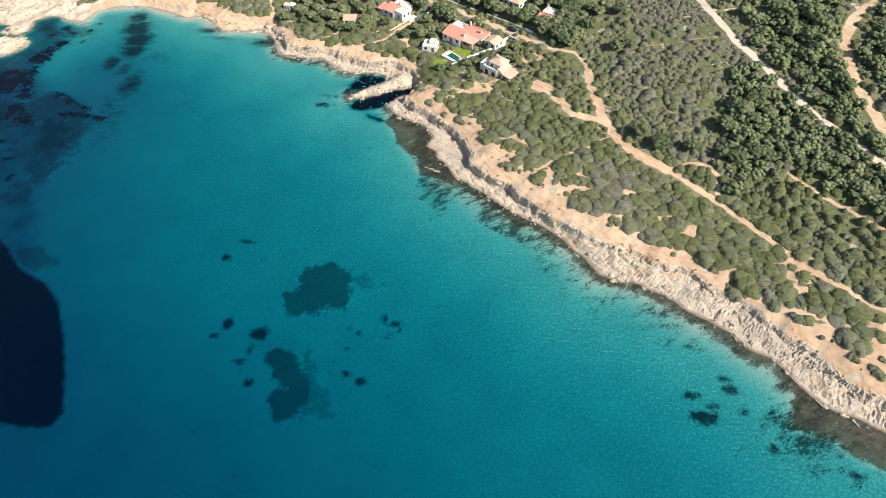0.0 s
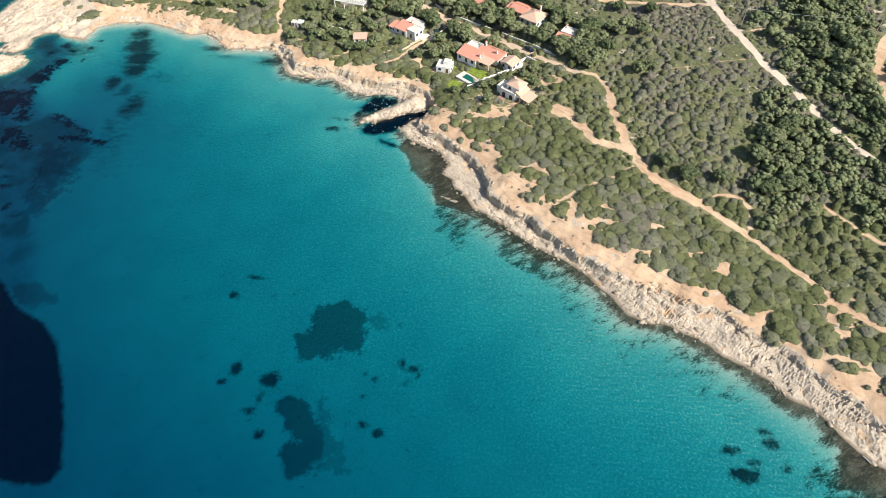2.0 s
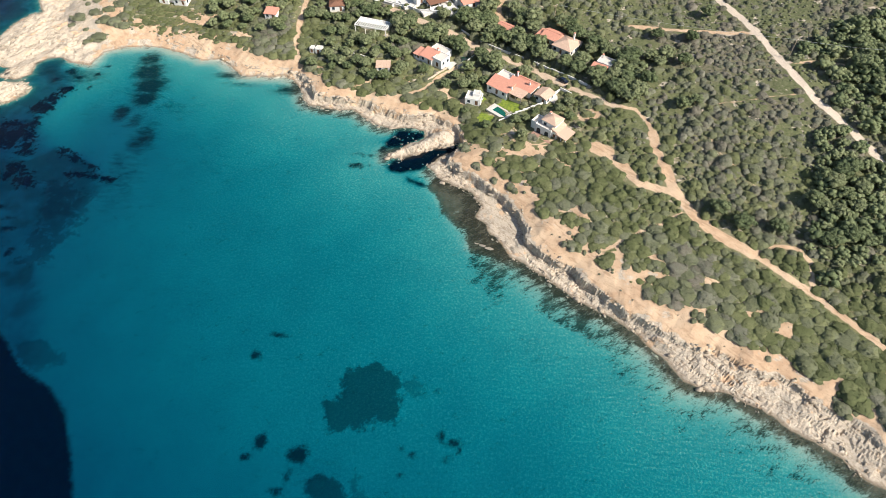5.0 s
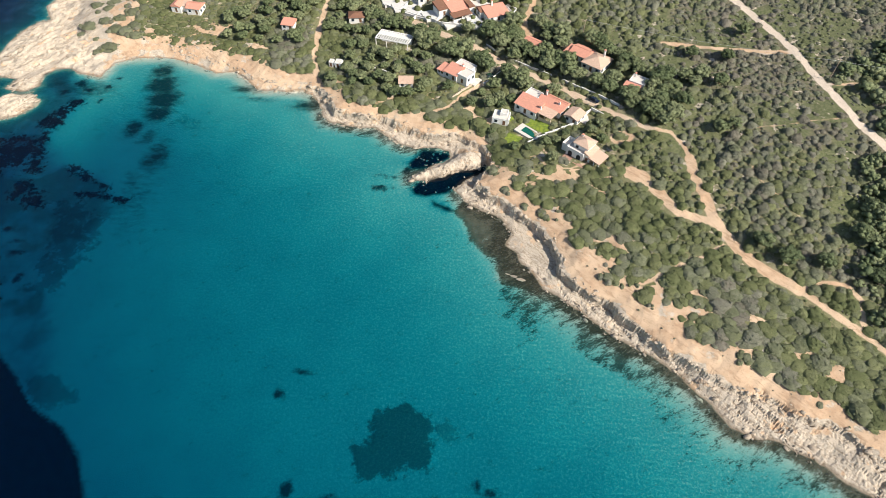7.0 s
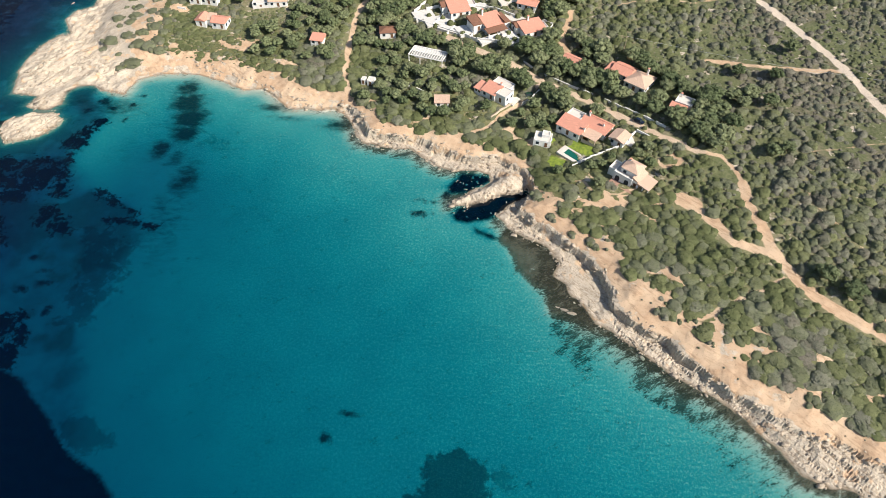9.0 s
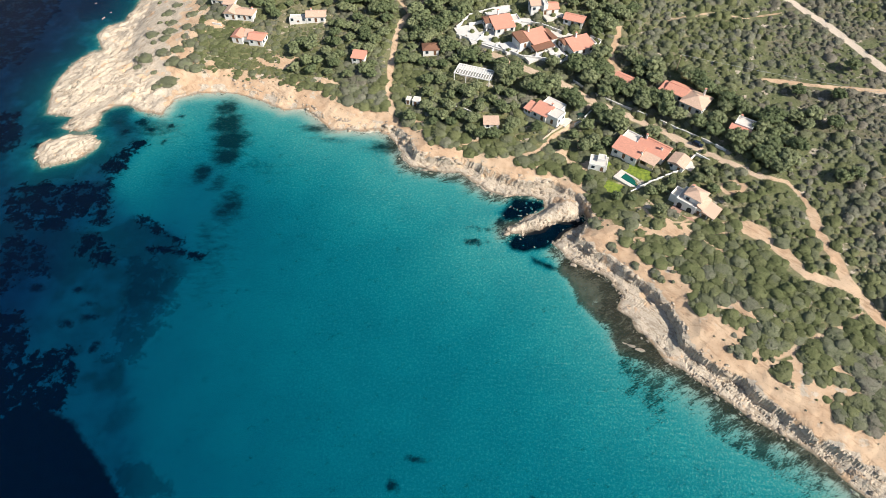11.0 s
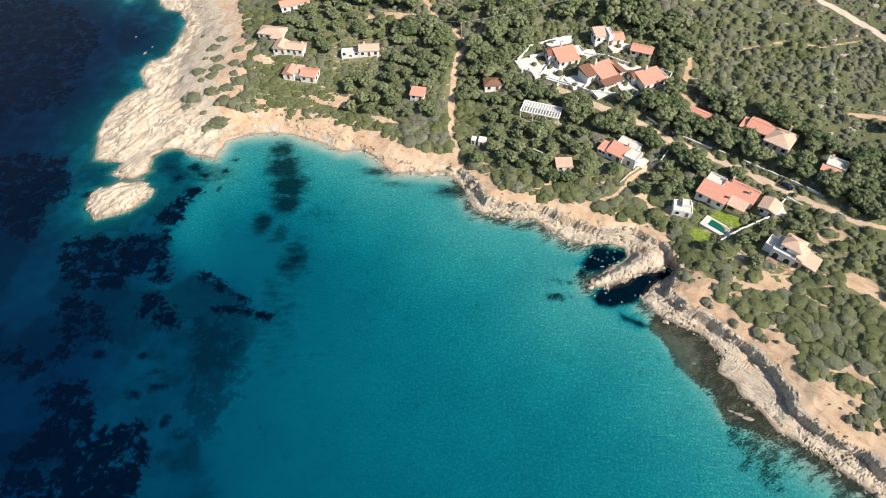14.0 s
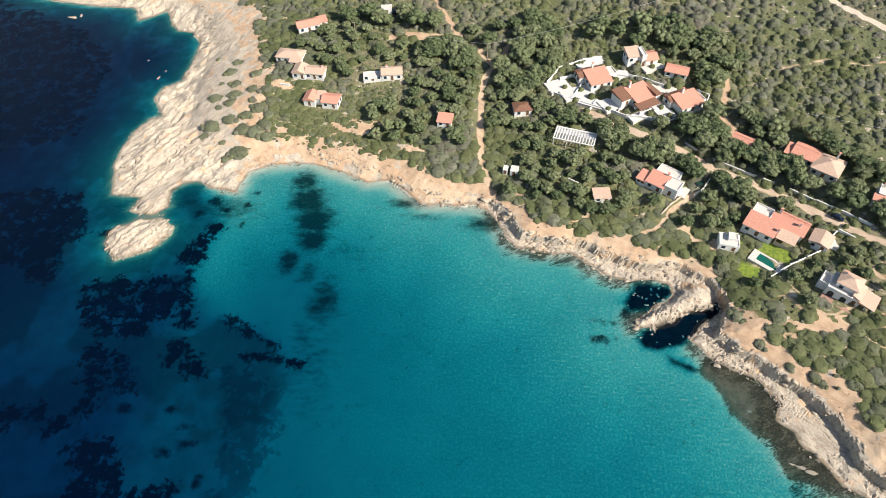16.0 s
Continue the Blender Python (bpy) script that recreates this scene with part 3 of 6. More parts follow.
    leafy = n.math("ADD", n.attr("meadow"), n.math("ADD", n.math("MULTIPLY", n.math("SUBTRACT", n.noise(1.6, 6, 0.7), 0.5), n.math("MULTIPLY", ragged, 1.8)), n.math("MULTIPLY", n.math("SUBTRACT", n.noise(4.5, 4), 0.5), n.math("MULTIPLY", ragged, 1.9))))
    bed = n.mix(n.math("MULTIPLY", n.span(leafy, -0.9, 1.1), n.attr("cover")), bed, n.mix(n.span(mid, 0.35, 0.65), (0.002, 0.003, 0.006), (0.008, 0.012, 0.014)))
    wet = n.span(n.attr("shore"), -0.4, 0.3)
    land = n.mix(n.span(n.math("ADD", n.attr("shore"), edge), 0.1, 1.3, 0.6, 0.0), land, (0.14, 0.10, 0.06))
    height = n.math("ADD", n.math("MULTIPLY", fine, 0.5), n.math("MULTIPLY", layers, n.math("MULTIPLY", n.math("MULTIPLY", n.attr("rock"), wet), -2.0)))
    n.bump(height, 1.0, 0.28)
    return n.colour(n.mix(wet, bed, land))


def water_material():
    """Clear sea: what lies below is tinted by the depth of the water over it, with ripple sparkle painted into that
    tint; a little of the light is scattered back.
    """
    n = Nodes("sea_water", 0.12)
    tree = n.tree
    ripple = n.math("ADD", n.noise(0.75, 2, 0.6), n.math("MULTIPLY", n.noise(0.36, 2, 0.6), 0.8))
    deep = n.attr("depth")
    # sparkle of the ripples painted in: noise lightens and darkens the depth tint
    painted_sparkle = n.math("MULTIPLY", n.span(ripple, 0.60, 1.05, -0.95, 0.95), n.span(deep, 2.0, 4.0, 1.0, 0.2))
    depth = n.math("MAXIMUM", n.math("ADD", deep, n.math("MULTIPLY", painted_sparkle, n.span(deep, 0.2, 1.2, 0.1, 1.0))), 0.02)
    tint = n.add("ShaderNodeCombineXYZ", X=n.math("POWER", 0.32, depth), Y=n.math("POWER", 0.822, depth), Z=n.math("POWER", 0.893, depth))
    clear = n.add("ShaderNodeBsdfTransparent", Color=tint.outputs[0])
    bump = n.add("ShaderNodeBump", Height=ripple, Strength=1.0, Distance=0.16)
    body = n.add("ShaderNodeBsdfDiffuse", Color=(0.0, 0.015, 0.060), Normal=bump.outputs[0])
    murk = n.math("SUBTRACT", 1.0, n.math("POWER", 0.80, depth), True)
    inner = n.add("ShaderNodeMixShader", Fac=n.math("MULTIPLY", murk, 0.23))
    tree.links.new(clear.outputs[0], inner.inputs[1])
    tree.links.new(body.outputs[0], inner.inputs[2])
    gloss = n.add("ShaderNodeBsdfGlossy", Roughness=0.16, Normal=bump.outputs[0])
    fresnel = n.add("ShaderNodeFresnel", IOR=1.33, Normal=bump.outputs[0])
    top = n.add("ShaderNodeMixShader", Fac=n.math("MULTIPLY", fresnel.outputs[0], 0.42))
    tree.links.new(inner.outputs[0], top.inputs[1])
    tree.links.new(gloss.outputs[0], top.inputs[2])
    tree.links.new(top.outputs[0], tree.nodes["Material Output"].inputs["Surface"])
    return n.mat


def leaf_material(name, tones):
    """Foliage of several kinds, picked by the clump's own tone (0 to 1), with leaf grain inside and shade painted in
    its hollows.
    """
    n = Nodes(name, 0.8, 0, 0.25)
    tone = n.math("ADD", n.attr("tone"), n.math("MULTIPLY", n.math("SUBTRACT", n.noise(2.2, 4, 0.65), 0.5), 0.5))
    steps = np.linspace(0.12, 0.88, len(tones))
    c = tones[0]
    for k in range(1, len(tones)):
        c = n.mix(n.span(tone, float(steps[k - 1]), float(steps[k])), c, tones[k])
    own = n.tree.nodes.new("ShaderNodeNewGeometry").outputs["Random Per Island"]
    other = n.tree.nodes.new("ShaderNodeObjectInfo").outputs["Random"]
    c = n.mix(n.math("MULTIPLY", n.math("FRACT", n.math("ADD", own, other)), 0.42), c, tuple(v * 0.45 for v in tones[0]))
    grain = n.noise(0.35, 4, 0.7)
    # shade between leaves put into the colour where the grain dips
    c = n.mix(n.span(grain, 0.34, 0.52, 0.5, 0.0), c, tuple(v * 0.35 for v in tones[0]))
    n.bump(grain, 0.9, 0.25)
    return n.colour(c)


GROUND = ground_material()
WATER = water_material()
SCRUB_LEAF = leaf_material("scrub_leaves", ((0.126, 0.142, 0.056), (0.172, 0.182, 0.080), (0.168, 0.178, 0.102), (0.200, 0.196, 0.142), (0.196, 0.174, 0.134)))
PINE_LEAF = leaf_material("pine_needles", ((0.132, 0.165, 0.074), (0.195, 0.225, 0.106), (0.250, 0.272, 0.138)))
BARK = plain("bark", (0.16, 0.11, 0.075), 0.2, 0.4, 0.95, 0.03)
PLASTER = plain("white_plaster", (0.80, 0.77, 0.72), 1.0, 0.12, 0.9, 0.01)
OCHRE = plain("beige_plaster", (0.62, 0.50, 0.38), 1.0, 0.15, 0.9, 0.01)
TERRACOTTA = plain("terracotta_tiles", (0.72, 0.335, 0.235), 0.5, 0.25, 0.85, 0.02)
PALE_TILE = plain("weathered_tiles", (0.68, 0.47, 0.345), 0.5, 0.28, 0.85, 0.02)
BROWN_TILE = plain("brown_tiles", (0.27, 0.135, 0.085), 0.5, 0.35, 0.85, 0.02)
RED_PAVING = plain("reddish_paving", (0.45, 0.26, 0.19), 0.5, 0.2, 0.9, 0.01)
LIMEWASH = plain("limewashed_paving", (0.70, 0.67, 0.62), 0.7, 0.18, 0.9, 0.01)
PAVING = plain("pale_paving", (0.70, 0.64, 0.56), 0.6, 0.16, 0.9, 0.01)
SHUTTER = plain("grey_shutter_paint", (0.42, 0.47, 0.50), 0.6, 0.2, 0.7, 0.0)
WOOD = plain("door_wood", (0.19, 0.10, 0.055), 0.3, 0.3, 0.7, 0.01)
POLE_WOOD = plain("pole_wood", (0.42, 0.33, 0.23), 0.3, 0.25, 0.9, 0.01)
WIRE = plain("wire", (0.55, 0.55, 0.52), 2, 0.1, 0.5, 0)
POOL_TILE = plain("pool_tiles", (0.05, 0.24, 0.17), 0.5, 0.2, 0.4, 0)
POOL_WATER = plain("pool_water", (0.012, 0.13, 0.095), 2, 0.3, 0.06, 0.01)
TYRE = plain("tyre_rubber", (0.02, 0.02, 0.02), 0.3, 0.2, 0.9, 0)
CAR_DARK = plain("dark_blue_car_paint", (0.015, 0.025, 0.05), 3, 0.1, 0.25, 0)
CAR_GREEN = plain("dark_green_car_paint", (0.02, 0.05, 0.035), 3, 0.1, 0.25, 0)
GLASS_DARK = plain("window_glass", (0.03, 0.04, 0.05), 2.0, 0.2, 0.15, 0.0)

# watered lawns: x, y, half length, half width, turn
LAWNS = [(-5.6, 238.3, 5.4, 2.7, -38), (-15.2, 231.2, 4.6, 2.6, -30), (-15.8, 243.4, 2.6, 2.2, -36)]


def lawns(x, y):
    on = np.zeros(x.shape)
    for cx, cy, rx, ry, turn in LAWNS:
        c, s = math.cos(radians(turn)), math.sin(radians(turn))
        u, v = (x - cx) * c + (y - cy) * s, -(x - cx) * s + (y - cy) * c
        on = np.maximum(on, ramp(1.1 - np.maximum(np.abs(u) / rx, np.abs(v) / ry), 0, 0.25))
    return on


# ---- ground and sea ----
def west_edge(x, y):
    """Where the pale sand of the bay ends and the weedy rock floor of the open sea begins."""
    return np.interp(y, [110, 156, 169, 182, 197, 205, 212, 228, 251, 262], [-142, -162, -159, -158, -156, -166, -184, -198, -194, -204]) + 8 * (fbm(x, y, 14, 3, 81) - 0.5)


xs = spread([(-285, -200, 0.95), (-200, -62, 1.0), (-62, 124, 0.55), (124, 150, 1.0)], 4200)
ys = spread([(62, 84, 1.0), (84, 246, 0.55), (246, 300, 0.85), (300, 404, 1.1)], 4200)
X, Y = np.meshgrid(xs, ys)
S = survey(X, Y)
silt = platform(X, Y) * ramp(-S["shore"], -0.3, 0.4)
fringe = (5.0 + 11 * ramp(fbm(X, Y, 22, 2, 71), 0.40, 0.60) * ramp(X, -30, -12) + 12 * np.exp(-(((X - 92) / 14) ** 2 + ((Y - 70) / 14) ** 2)) + 6 * np.exp(-(((X + 8) / 14) ** 2 + ((Y - 155) / 14) ** 2))) * (1 - 0.75 * S["beach"]) + 5 * S["headland"]
weedy = (1 - ramp(-S["shore"], 0.25 * fringe, 1.5 * fringe)) * (1 - 0.5 * S["beach"]) * (1 - 0.8 * S["headland"]) * (1 - 0.45 * ramp(X, 18, 36) * (1 - np.exp(-(((X - 92) / 14) ** 2 + ((Y - 70) / 14) ** 2))))
reefy = ramp(west_edge(X, Y) - X, -4, 9) * (0.45 + 0.55 * ramp(fbm(X, Y, 15, 3, 441), 0.40, 0.56)) * (0.85 + 0.45 * ramp(Y, 195, 225))
brownish = np.maximum(silt, 0.85 * (1 - ramp(-S["shore"], 0.8, 4.5 + 4 * fbm(X, Y, 9, 2, 73))) * (1 - 0.6 * S["beach"]) * ramp(X, -34, -27))
grassy, wildness, thickness, drifted = meadow(X, Y)
grassy = np.where(wildness >= 5.5, np.minimum(grassy, 1.35), grassy)
bed_z = np.where(S["shore"] < 0, S["z"] * 0.30 - 0.2 * ramp(-S["shore"], 0, 1.5) + 0.3 * ramp(grassy, -0.5, 1.5), S["z"])
rocky = np.clip(ramp(-S["scrub"], 0.5, 3.0) * (1 - ramp(S["brow"], -0.2, 2.5 - 2.0 * S["beach"]) * (1 - 0.4 * S["headland"])) * (1 - 0.55 * S["beach"]) + 0.7 * S["headland"] * ramp(-S["scrub"], 7, 16), 0, 1)
meadowy = ramp(fbm(X, Y, 24, 3, 151), 0.55, 0.66) * ramp(S["scrub"], 25, 40)
gravelly = np.maximum(ramp(3 - line_distance(X, Y, TRACKS["gravel_road"][1]), 0, 1), ramp(4 - line_distance(X, Y, TRACKS["street"][1]), 0, 1) * 0.4)
heathy = ramp(X, 40, 60) * ramp(Y - 0.9 * (150 - X), 150, 175) * (1 - ramp(X - 0.42 * (260 - Y), 92, 108) * (1 - ramp(Y, 235, 262)))
fields = dict(shore=S["shore"], rock=rocky, scrub=S["scrub"], track=S["track"], gravel=gravelly, lawn=lawns(X, Y), algae=weedy, silt=brownish, reef=reefy, meadow=grassy, drift=drifted, cover=thickness, grass=meadowy, heath=heathy,
              headland=np.maximum(S["headland"], ramp(S["isle"], -1, 0)), wild=wildness)
ground = tagged(sheet("ground", xs, ys, bed_z, fields, GROUND, False), "sandy coastal ground with pale cracked rock along the shore and sandy seabed", "ground", kind="structure")


def sea_depth(x, y, info):
    """Depth of the water: shallow along the shore, falling off towards the open sea."""
    out = np.maximum(-info["shore"], 0)
    off = np.maximum(-signed(x, y, SHORE_NEAR + SHORE_BAY[:1], [(-36, 6000), (6000, 6000), (6000, -400)]), 0)
    west = ramp(west_edge(x, y) - x, -4, 9)
    rim = ramp(x, -40, -20)
    deep = 0.06 + (0.8 - 0.35 * rim) * ramp(out, 0.3, 8) + 0.35 * rim * ramp(out, 7, 14) + 1.35 * ramp(out, 6, 60) + 2.75 * ramp(off, 50, 180) * ramp(out, 5, 70) * (1 - 0.3 * west) + (1.4 + 2.0 * ramp(y, 198, 228)) * west * ramp(out, 3, 24) + 2.5 * info["headland"] * ramp(out, 0.2, 4)
    deep = deep + 0.55 * ramp(120 - y, 0, 60) * ramp(40 - x, 0, 60)
    for _, _, ring in COVE_WEED:
        deep = deep + 1.6 * ramp(ring_depth(x, y, ring, 6), -1.5, 1.5)
    return deep * (1 - 0.75 * platform(x, y))


wx_, wy_ = spread([(-300, 150, 2.4)], 4200), spread([(40, 410, 2.4)], 4200)
WX, WY = np.meshgrid(wx_, wy_)
WS = survey(WX, WY)
sea = tagged(sheet("water", wx_, wy_, np.zeros(WX.shape), dict(depth=sea_depth(WX, WY, WS)), WATER), "clear turquoise sea with fine ripples, dark blue over seagrass", "sea", kind="structure")


def height(x, y):
    return float(survey(np.array([float(x)]), np.array([float(y)]))["z"][0])


# ---- helpers for things ----
def part(name, bm, material, parent, label=""):
    me = bpy.data.meshes.new(name)
    bm.to_mesh(me)
    bm.free()
    me.materials.append(material)
    ob = new(name, me)
    ob.parent = parent
    return tagged(ob, label)


def box(bm, x0, y0, z0, x1, y1, z1):
    v = [bm.verts.new(p) for p in ((x0, y0, z0), (x1, y0, z0), (x1, y1, z0), (x0, y1, z0), (x0, y0, z1), (x1, y0, z1), (x1, y1, z1), (x0, y1, z1))]
    for f in ((3, 2, 1, 0), (4, 5, 6, 7), (0, 1, 5, 4), (1, 2, 6, 5), (2, 3, 7, 6), (3, 0, 4, 7)):
        bm.faces.new([v[i] for i in f])
    return bm


def boxed(*corners):
    bm = bmesh.new()
    for c in corners:
        box(bm, *c)
    return bm
CLEARINGS = []  # x, y, half width, half depth of plots kept free of scrub


def open_ground(x, y, margin=0.0):
    free = np.zeros(x.shape, bool)
    for cx, cy, rx, ry, turn in CLEARINGS:
        c, s = math.cos(radians(turn)), math.sin(radians(turn))
        u, v = (x - cx) * c + (y - cy) * s, -(x - cx) * s + (y - cy) * c
        free |= (np.abs(u) < rx + margin) & (np.abs(v) < ry + margin)
    return free
# ---- houses ----
def roof_solid(kind, x0, y0, x1, y1, z, rise, o=0.35):
    """A closed roof with overhang o over the walls: its top planes and a flat underside, 12 cm thick at the eaves."""
    x0, y0, x1, y1 = x0 - o, y0 - o, x1 + o, y1 + o
    xm, ym, t = (x0 + x1) / 2, (y0 + y1) / 2, 0.12
    low = [(x0, y0, z), (x1, y0, z), (x1, y1, z), (x0, y1, z)]
    eave = [(x, y, z + t) for x, y, _ in low]
    up = z + t + rise
    if kind == "gable_x":
        extra, tops = [(x0, ym, up), (x1, ym, up)], [(4, 5, 9, 8), (6, 7, 8, 9), (5, 6, 9), (7, 4, 8)]
    elif kind == "gable_y":
        extra, tops = [(xm, y0, up), (xm, y1, up)], [(5, 6, 9, 8), (7, 4, 8, 9), (4, 5, 8), (6, 7, 9)]
    elif kind == "hip":
        r = max(0.0, (x1 - x0) - (y1 - y0)) / 2 + 0.02
        extra, tops = [(xm - r, ym, up), (xm + r, ym, up)], [(4, 5, 9, 8), (6, 7, 8, 9), (5, 6, 9), (7, 4, 8)]
    elif kind == "shed_front":
        extra, tops = [(x1, y1, up), (x0, y1, up)], [(4, 5, 8, 9), (5, 6, 8), (7, 4, 9), (6, 7, 9, 8)]
    elif kind == "shed_right":
        extra, tops = [(x0, y0, up), (x0, y1, up)], [(8, 5, 6, 9), (4, 5, 8), (6, 7, 9), (7, 4, 8, 9)]
    bm = bmesh.new()
    v = [bm.verts.new(p) for p in low + eave + extra]
    for f in [(3, 2, 1, 0), (0, 1, 5, 4), (1, 2, 6, 5), (2, 3, 7, 6), (3, 0, 4, 7)] + tops:
        bm.faces.new([v[i] for i in f])
    bmesh.ops.recalc_face_normals(bm, faces=bm.faces)
    return bm


def opening(house, wall, side, x0, y0, x1, y1, at, sill, w, h, kind, arched=False):
    """A window or door set on one side of a block: a frame that stands proud and a dark pane sunk in it."""
    lift, deep = 0.06, 0.05
    turn, origin = {"front": (0, (at, y0)), "right": (90, (x1, at)), "back": (180, (at, y1)), "left": (270, (x0, at))}[side]
    m = Matrix.Translation((origin[0], origin[1], sill)) @ Matrix.Rotation(radians(turn), 4, "Z")
    f = 0.12
    frame_bm = boxed((-w / 2 - f, -lift, -f, -w / 2, deep, h + f), (w / 2, -lift, -f, w / 2 + f, deep, h + f), (-w / 2, -lift, h, w / 2, deep, h + f), (-w / 2, -lift, -f, w / 2, deep, 0))
    bmesh.ops.transform(frame_bm, matrix=m, verts=frame_bm.verts)
    frame_ob = part(kind, frame_bm, SHUTTER if kind == "window" else PLASTER, house)
    pane = bmesh.new()
    if arched:
        ring = [(-w / 2, 0), (w / 2, 0)] + [(w / 2 * math.cos(a), h - w / 2 + w / 2 * math.sin(a)) for a in np.linspace(0, math.pi, 9)]
        front = [pane.verts.new((x, -0.025, z)) for x, z in ring]
        back = [pane.verts.new((x, 0.03, z)) for x, z in ring]
        pane.faces.new(front)
        for i in range(len(ring)):
            j = (i + 1) % len(ring)
            pane.faces.new((front[j], front[i], back[i], back[j]))
    else:
        box(pane, -w / 2, -0.02, 0, w / 2, 0.03, h)
    bmesh.ops.transform(pane, matrix=m, verts=pane.verts)
    if kind == "window":
        sill_bm = boxed((-w / 2 - 0.2, -0.2, -f - 0.08, w / 2 + 0.2, 0.02, -f))
        bmesh.ops.transform(sill_bm, matrix=m, verts=sill_bm.verts)
        part("sill", sill_bm, PLASTER, frame_ob)
    part("pane" if kind == "window" else "door_leaf", pane, GLASS_DARK if kind == "window" or arched else WOOD, frame_ob)


def house(label, x, y, turn, blocks, chimneys=(), group="holiday houses", name="house", base=None):
    """A house of several blocks, each x0, y0, x1, y1, wall height, roof kind, roof material, rise, sides with openings."""
    z = height(x, y) if base is None else base
    ob = tagged(new(name), label, name.replace("_", " "), group)
    ob.matrix_world = pose(x, y, z, 0, 0, turn)
    c, s = math.cos(radians(turn)), math.sin(radians(turn))
    for x0, y0, x1, y1, h, kind, tiles, rise, sides in blocks:
        mx, my = (x0 + x1) / 2, (y0 + y1) / 2
        CLEARINGS.append((x + mx * c - my * s, y + mx * s + my * c, (x1 - x0) / 2 + 0.8, (y1 - y0) / 2 + 0.8, turn))
        wall_mat = PLASTER if "o" not in sides else OCHRE
        if kind == "porch":
            for px, py in ((x0 + 0.2, y0 + 0.2), (mx, y0 + 0.2), (x1 - 0.2, y0 + 0.2), (x0 + 0.2, y1 - 0.2), (x1 - 0.2, y1 - 0.2)):
                part("post", boxed((px - 0.16, py - 0.16, -1.2, px + 0.16, py + 0.16, h)), wall_mat, ob)
            part("porch_roof", roof_solid("shed_front" if "r" not in sides else "shed_right", x0, y0, x1, y1, h, rise, 0.25), tiles, ob)
            part("porch_wall", boxed((x0, y0 + 0.05, -1.2, x1, y0 + 0.25, 0.8)), wall_mat, ob)
            continue
        wall = part("wall", boxed((x0, y0, -1.5, x1, y1, h)), wall_mat, ob)
        if kind == "flat":
            p = 0.22
            part("roof_terrace", boxed((x0 + p, y0 + p, h - 0.1, x1 - p, y1 - p, h + 0.06)), tiles, ob)
            part("parapet", boxed((x0, y0, h, x1, y0 + p, h + rise), (x0, y1 - p, h, x1, y1, h + rise), (x0, y0 + p, h, x0 + p, y1 - p, h + rise), (x1 - p, y0 + p, h, x1, y1 - p, h + rise)), wall_mat, ob)
        else:
            roof = part("roof", roof_solid(kind, x0, y0, x1, y1, h, rise), tiles, ob)
            if kind in ("gable_x", "hip"):
                r = (x1 - x0) / 2 + 0.3 if kind == "gable_x" else max(0.3, ((x1 - x0) - (y1 - y0)) / 2)
                part("ridge_cap", boxed((mx - r, my - 0.14, h + rise + 0.05, mx + r, my + 0.14, h + rise + 0.2)), tiles, roof)
        for code, side in (("f", "front"), ("R", "right"), ("b", "back"), ("l", "left")):
            if code not in sides:
                continue
            span = (x0, x1) if side in ("front", "back") else (y0, y1)
            count = max(1, int((span[1] - span[0]) / 2.6))
            sill = h - 2.0 if h < 4.4 else h - 1.9
            for i in range(count):
                at = span[0] + (span[1] - span[0]) * (i + 0.5) / count
                door = i == count // 2 and side == "front" and "a" not in sides
                if "a" in sides and side == "front":
                    opening(ob, wall, side, x0, y0, x1, y1, at, 0.15, 1.7, 2.4, "doorway", True)
                else:
                    opening(ob, wall, side, x0, y0, x1, y1, at, 0.1 if door else max(0.9, sill), 1.1, min(2.1, h - 0.3) if door else 1.2, "door" if door else "window")
    for cx, cy, cz in chimneys:
        stack = part("chimney", boxed((cx - 0.32, cy - 0.32, 2.0, cx + 0.32, cy + 0.32, cz)), PLASTER, ob)
        part("chimney_cap", boxed((cx - 0.42, cy - 0.42, cz, cx + 0.42, cy + 0.42, cz + 0.14)), TERRACOTTA, stack)
    return ob


T, P_, W_ = TERRACOTTA, PALE_TILE, PAVING
house("white house with two arches, roof terrace and low hipped tile roof", 3.7, 222.0, -38,
      [(0, 0, 7.2, 7.2, 3.3, "flat", W_, 0.5, "fal"), (1.6, 2.0, 7.6, 7.6, 5.2, "hip", P_, 1.4, "fl"), (7.2, 1.0, 9.2, 7.0, 3.4, "shed_right", P_, 0.9, "f"), (9.2, 0.6, 13.6, 6.6, 2.5, "porch", P_, 0.7, "r"), (-2.6, 1.2, 0, 6, 2.6, "flat", W_, 0.7, "l")],
      [(2.4, 6.2, 6.6)])
house("large villa with bright terracotta roofs and white walls", -3.9, 246.3, -36,
      [(-9.2, -6, 0.6, -0.4, 2.7, "shed_front", T, 1.7, "f"), (-3, -0.4, 8, 3.2, 3.0, "shed_front", T, 1.3, "R"), (-1, 3.2, 8, 6.6, 3.2, "gable_x", T, 1.2, "Rb"), (1.4, -5.2, 7, -0.4, 2.6, "porch", P_, 0.5, "o"), (-9.2, -0.4, -3.2, 5, 3.4, "flat", W_, 0.5, "l")],
      [(-1.5, 4.4, 6.2), (5.6, 2.6, 5.4), (0.9, -3.2, 4.6)])
house("small annex with a pale tiled roof and white end wall", 7.7, 240.8, -36, [(-2.6, -3, 3.2, 3, 2.5, "gable_y", P_, 1.0, "fR")], (), name="annex")
house("small white flat-roofed pool house with a roof frame", -19.9, 241.6, -12, [(-3.2, -2.6, 3.2, 2.6, 2.5, "flat", W_, 0.35, "fR"), (-0.5, -0.5, 2.4, 2.4, 3.6, "flat", W_, 0.3, "f")], (), name="pool_house")
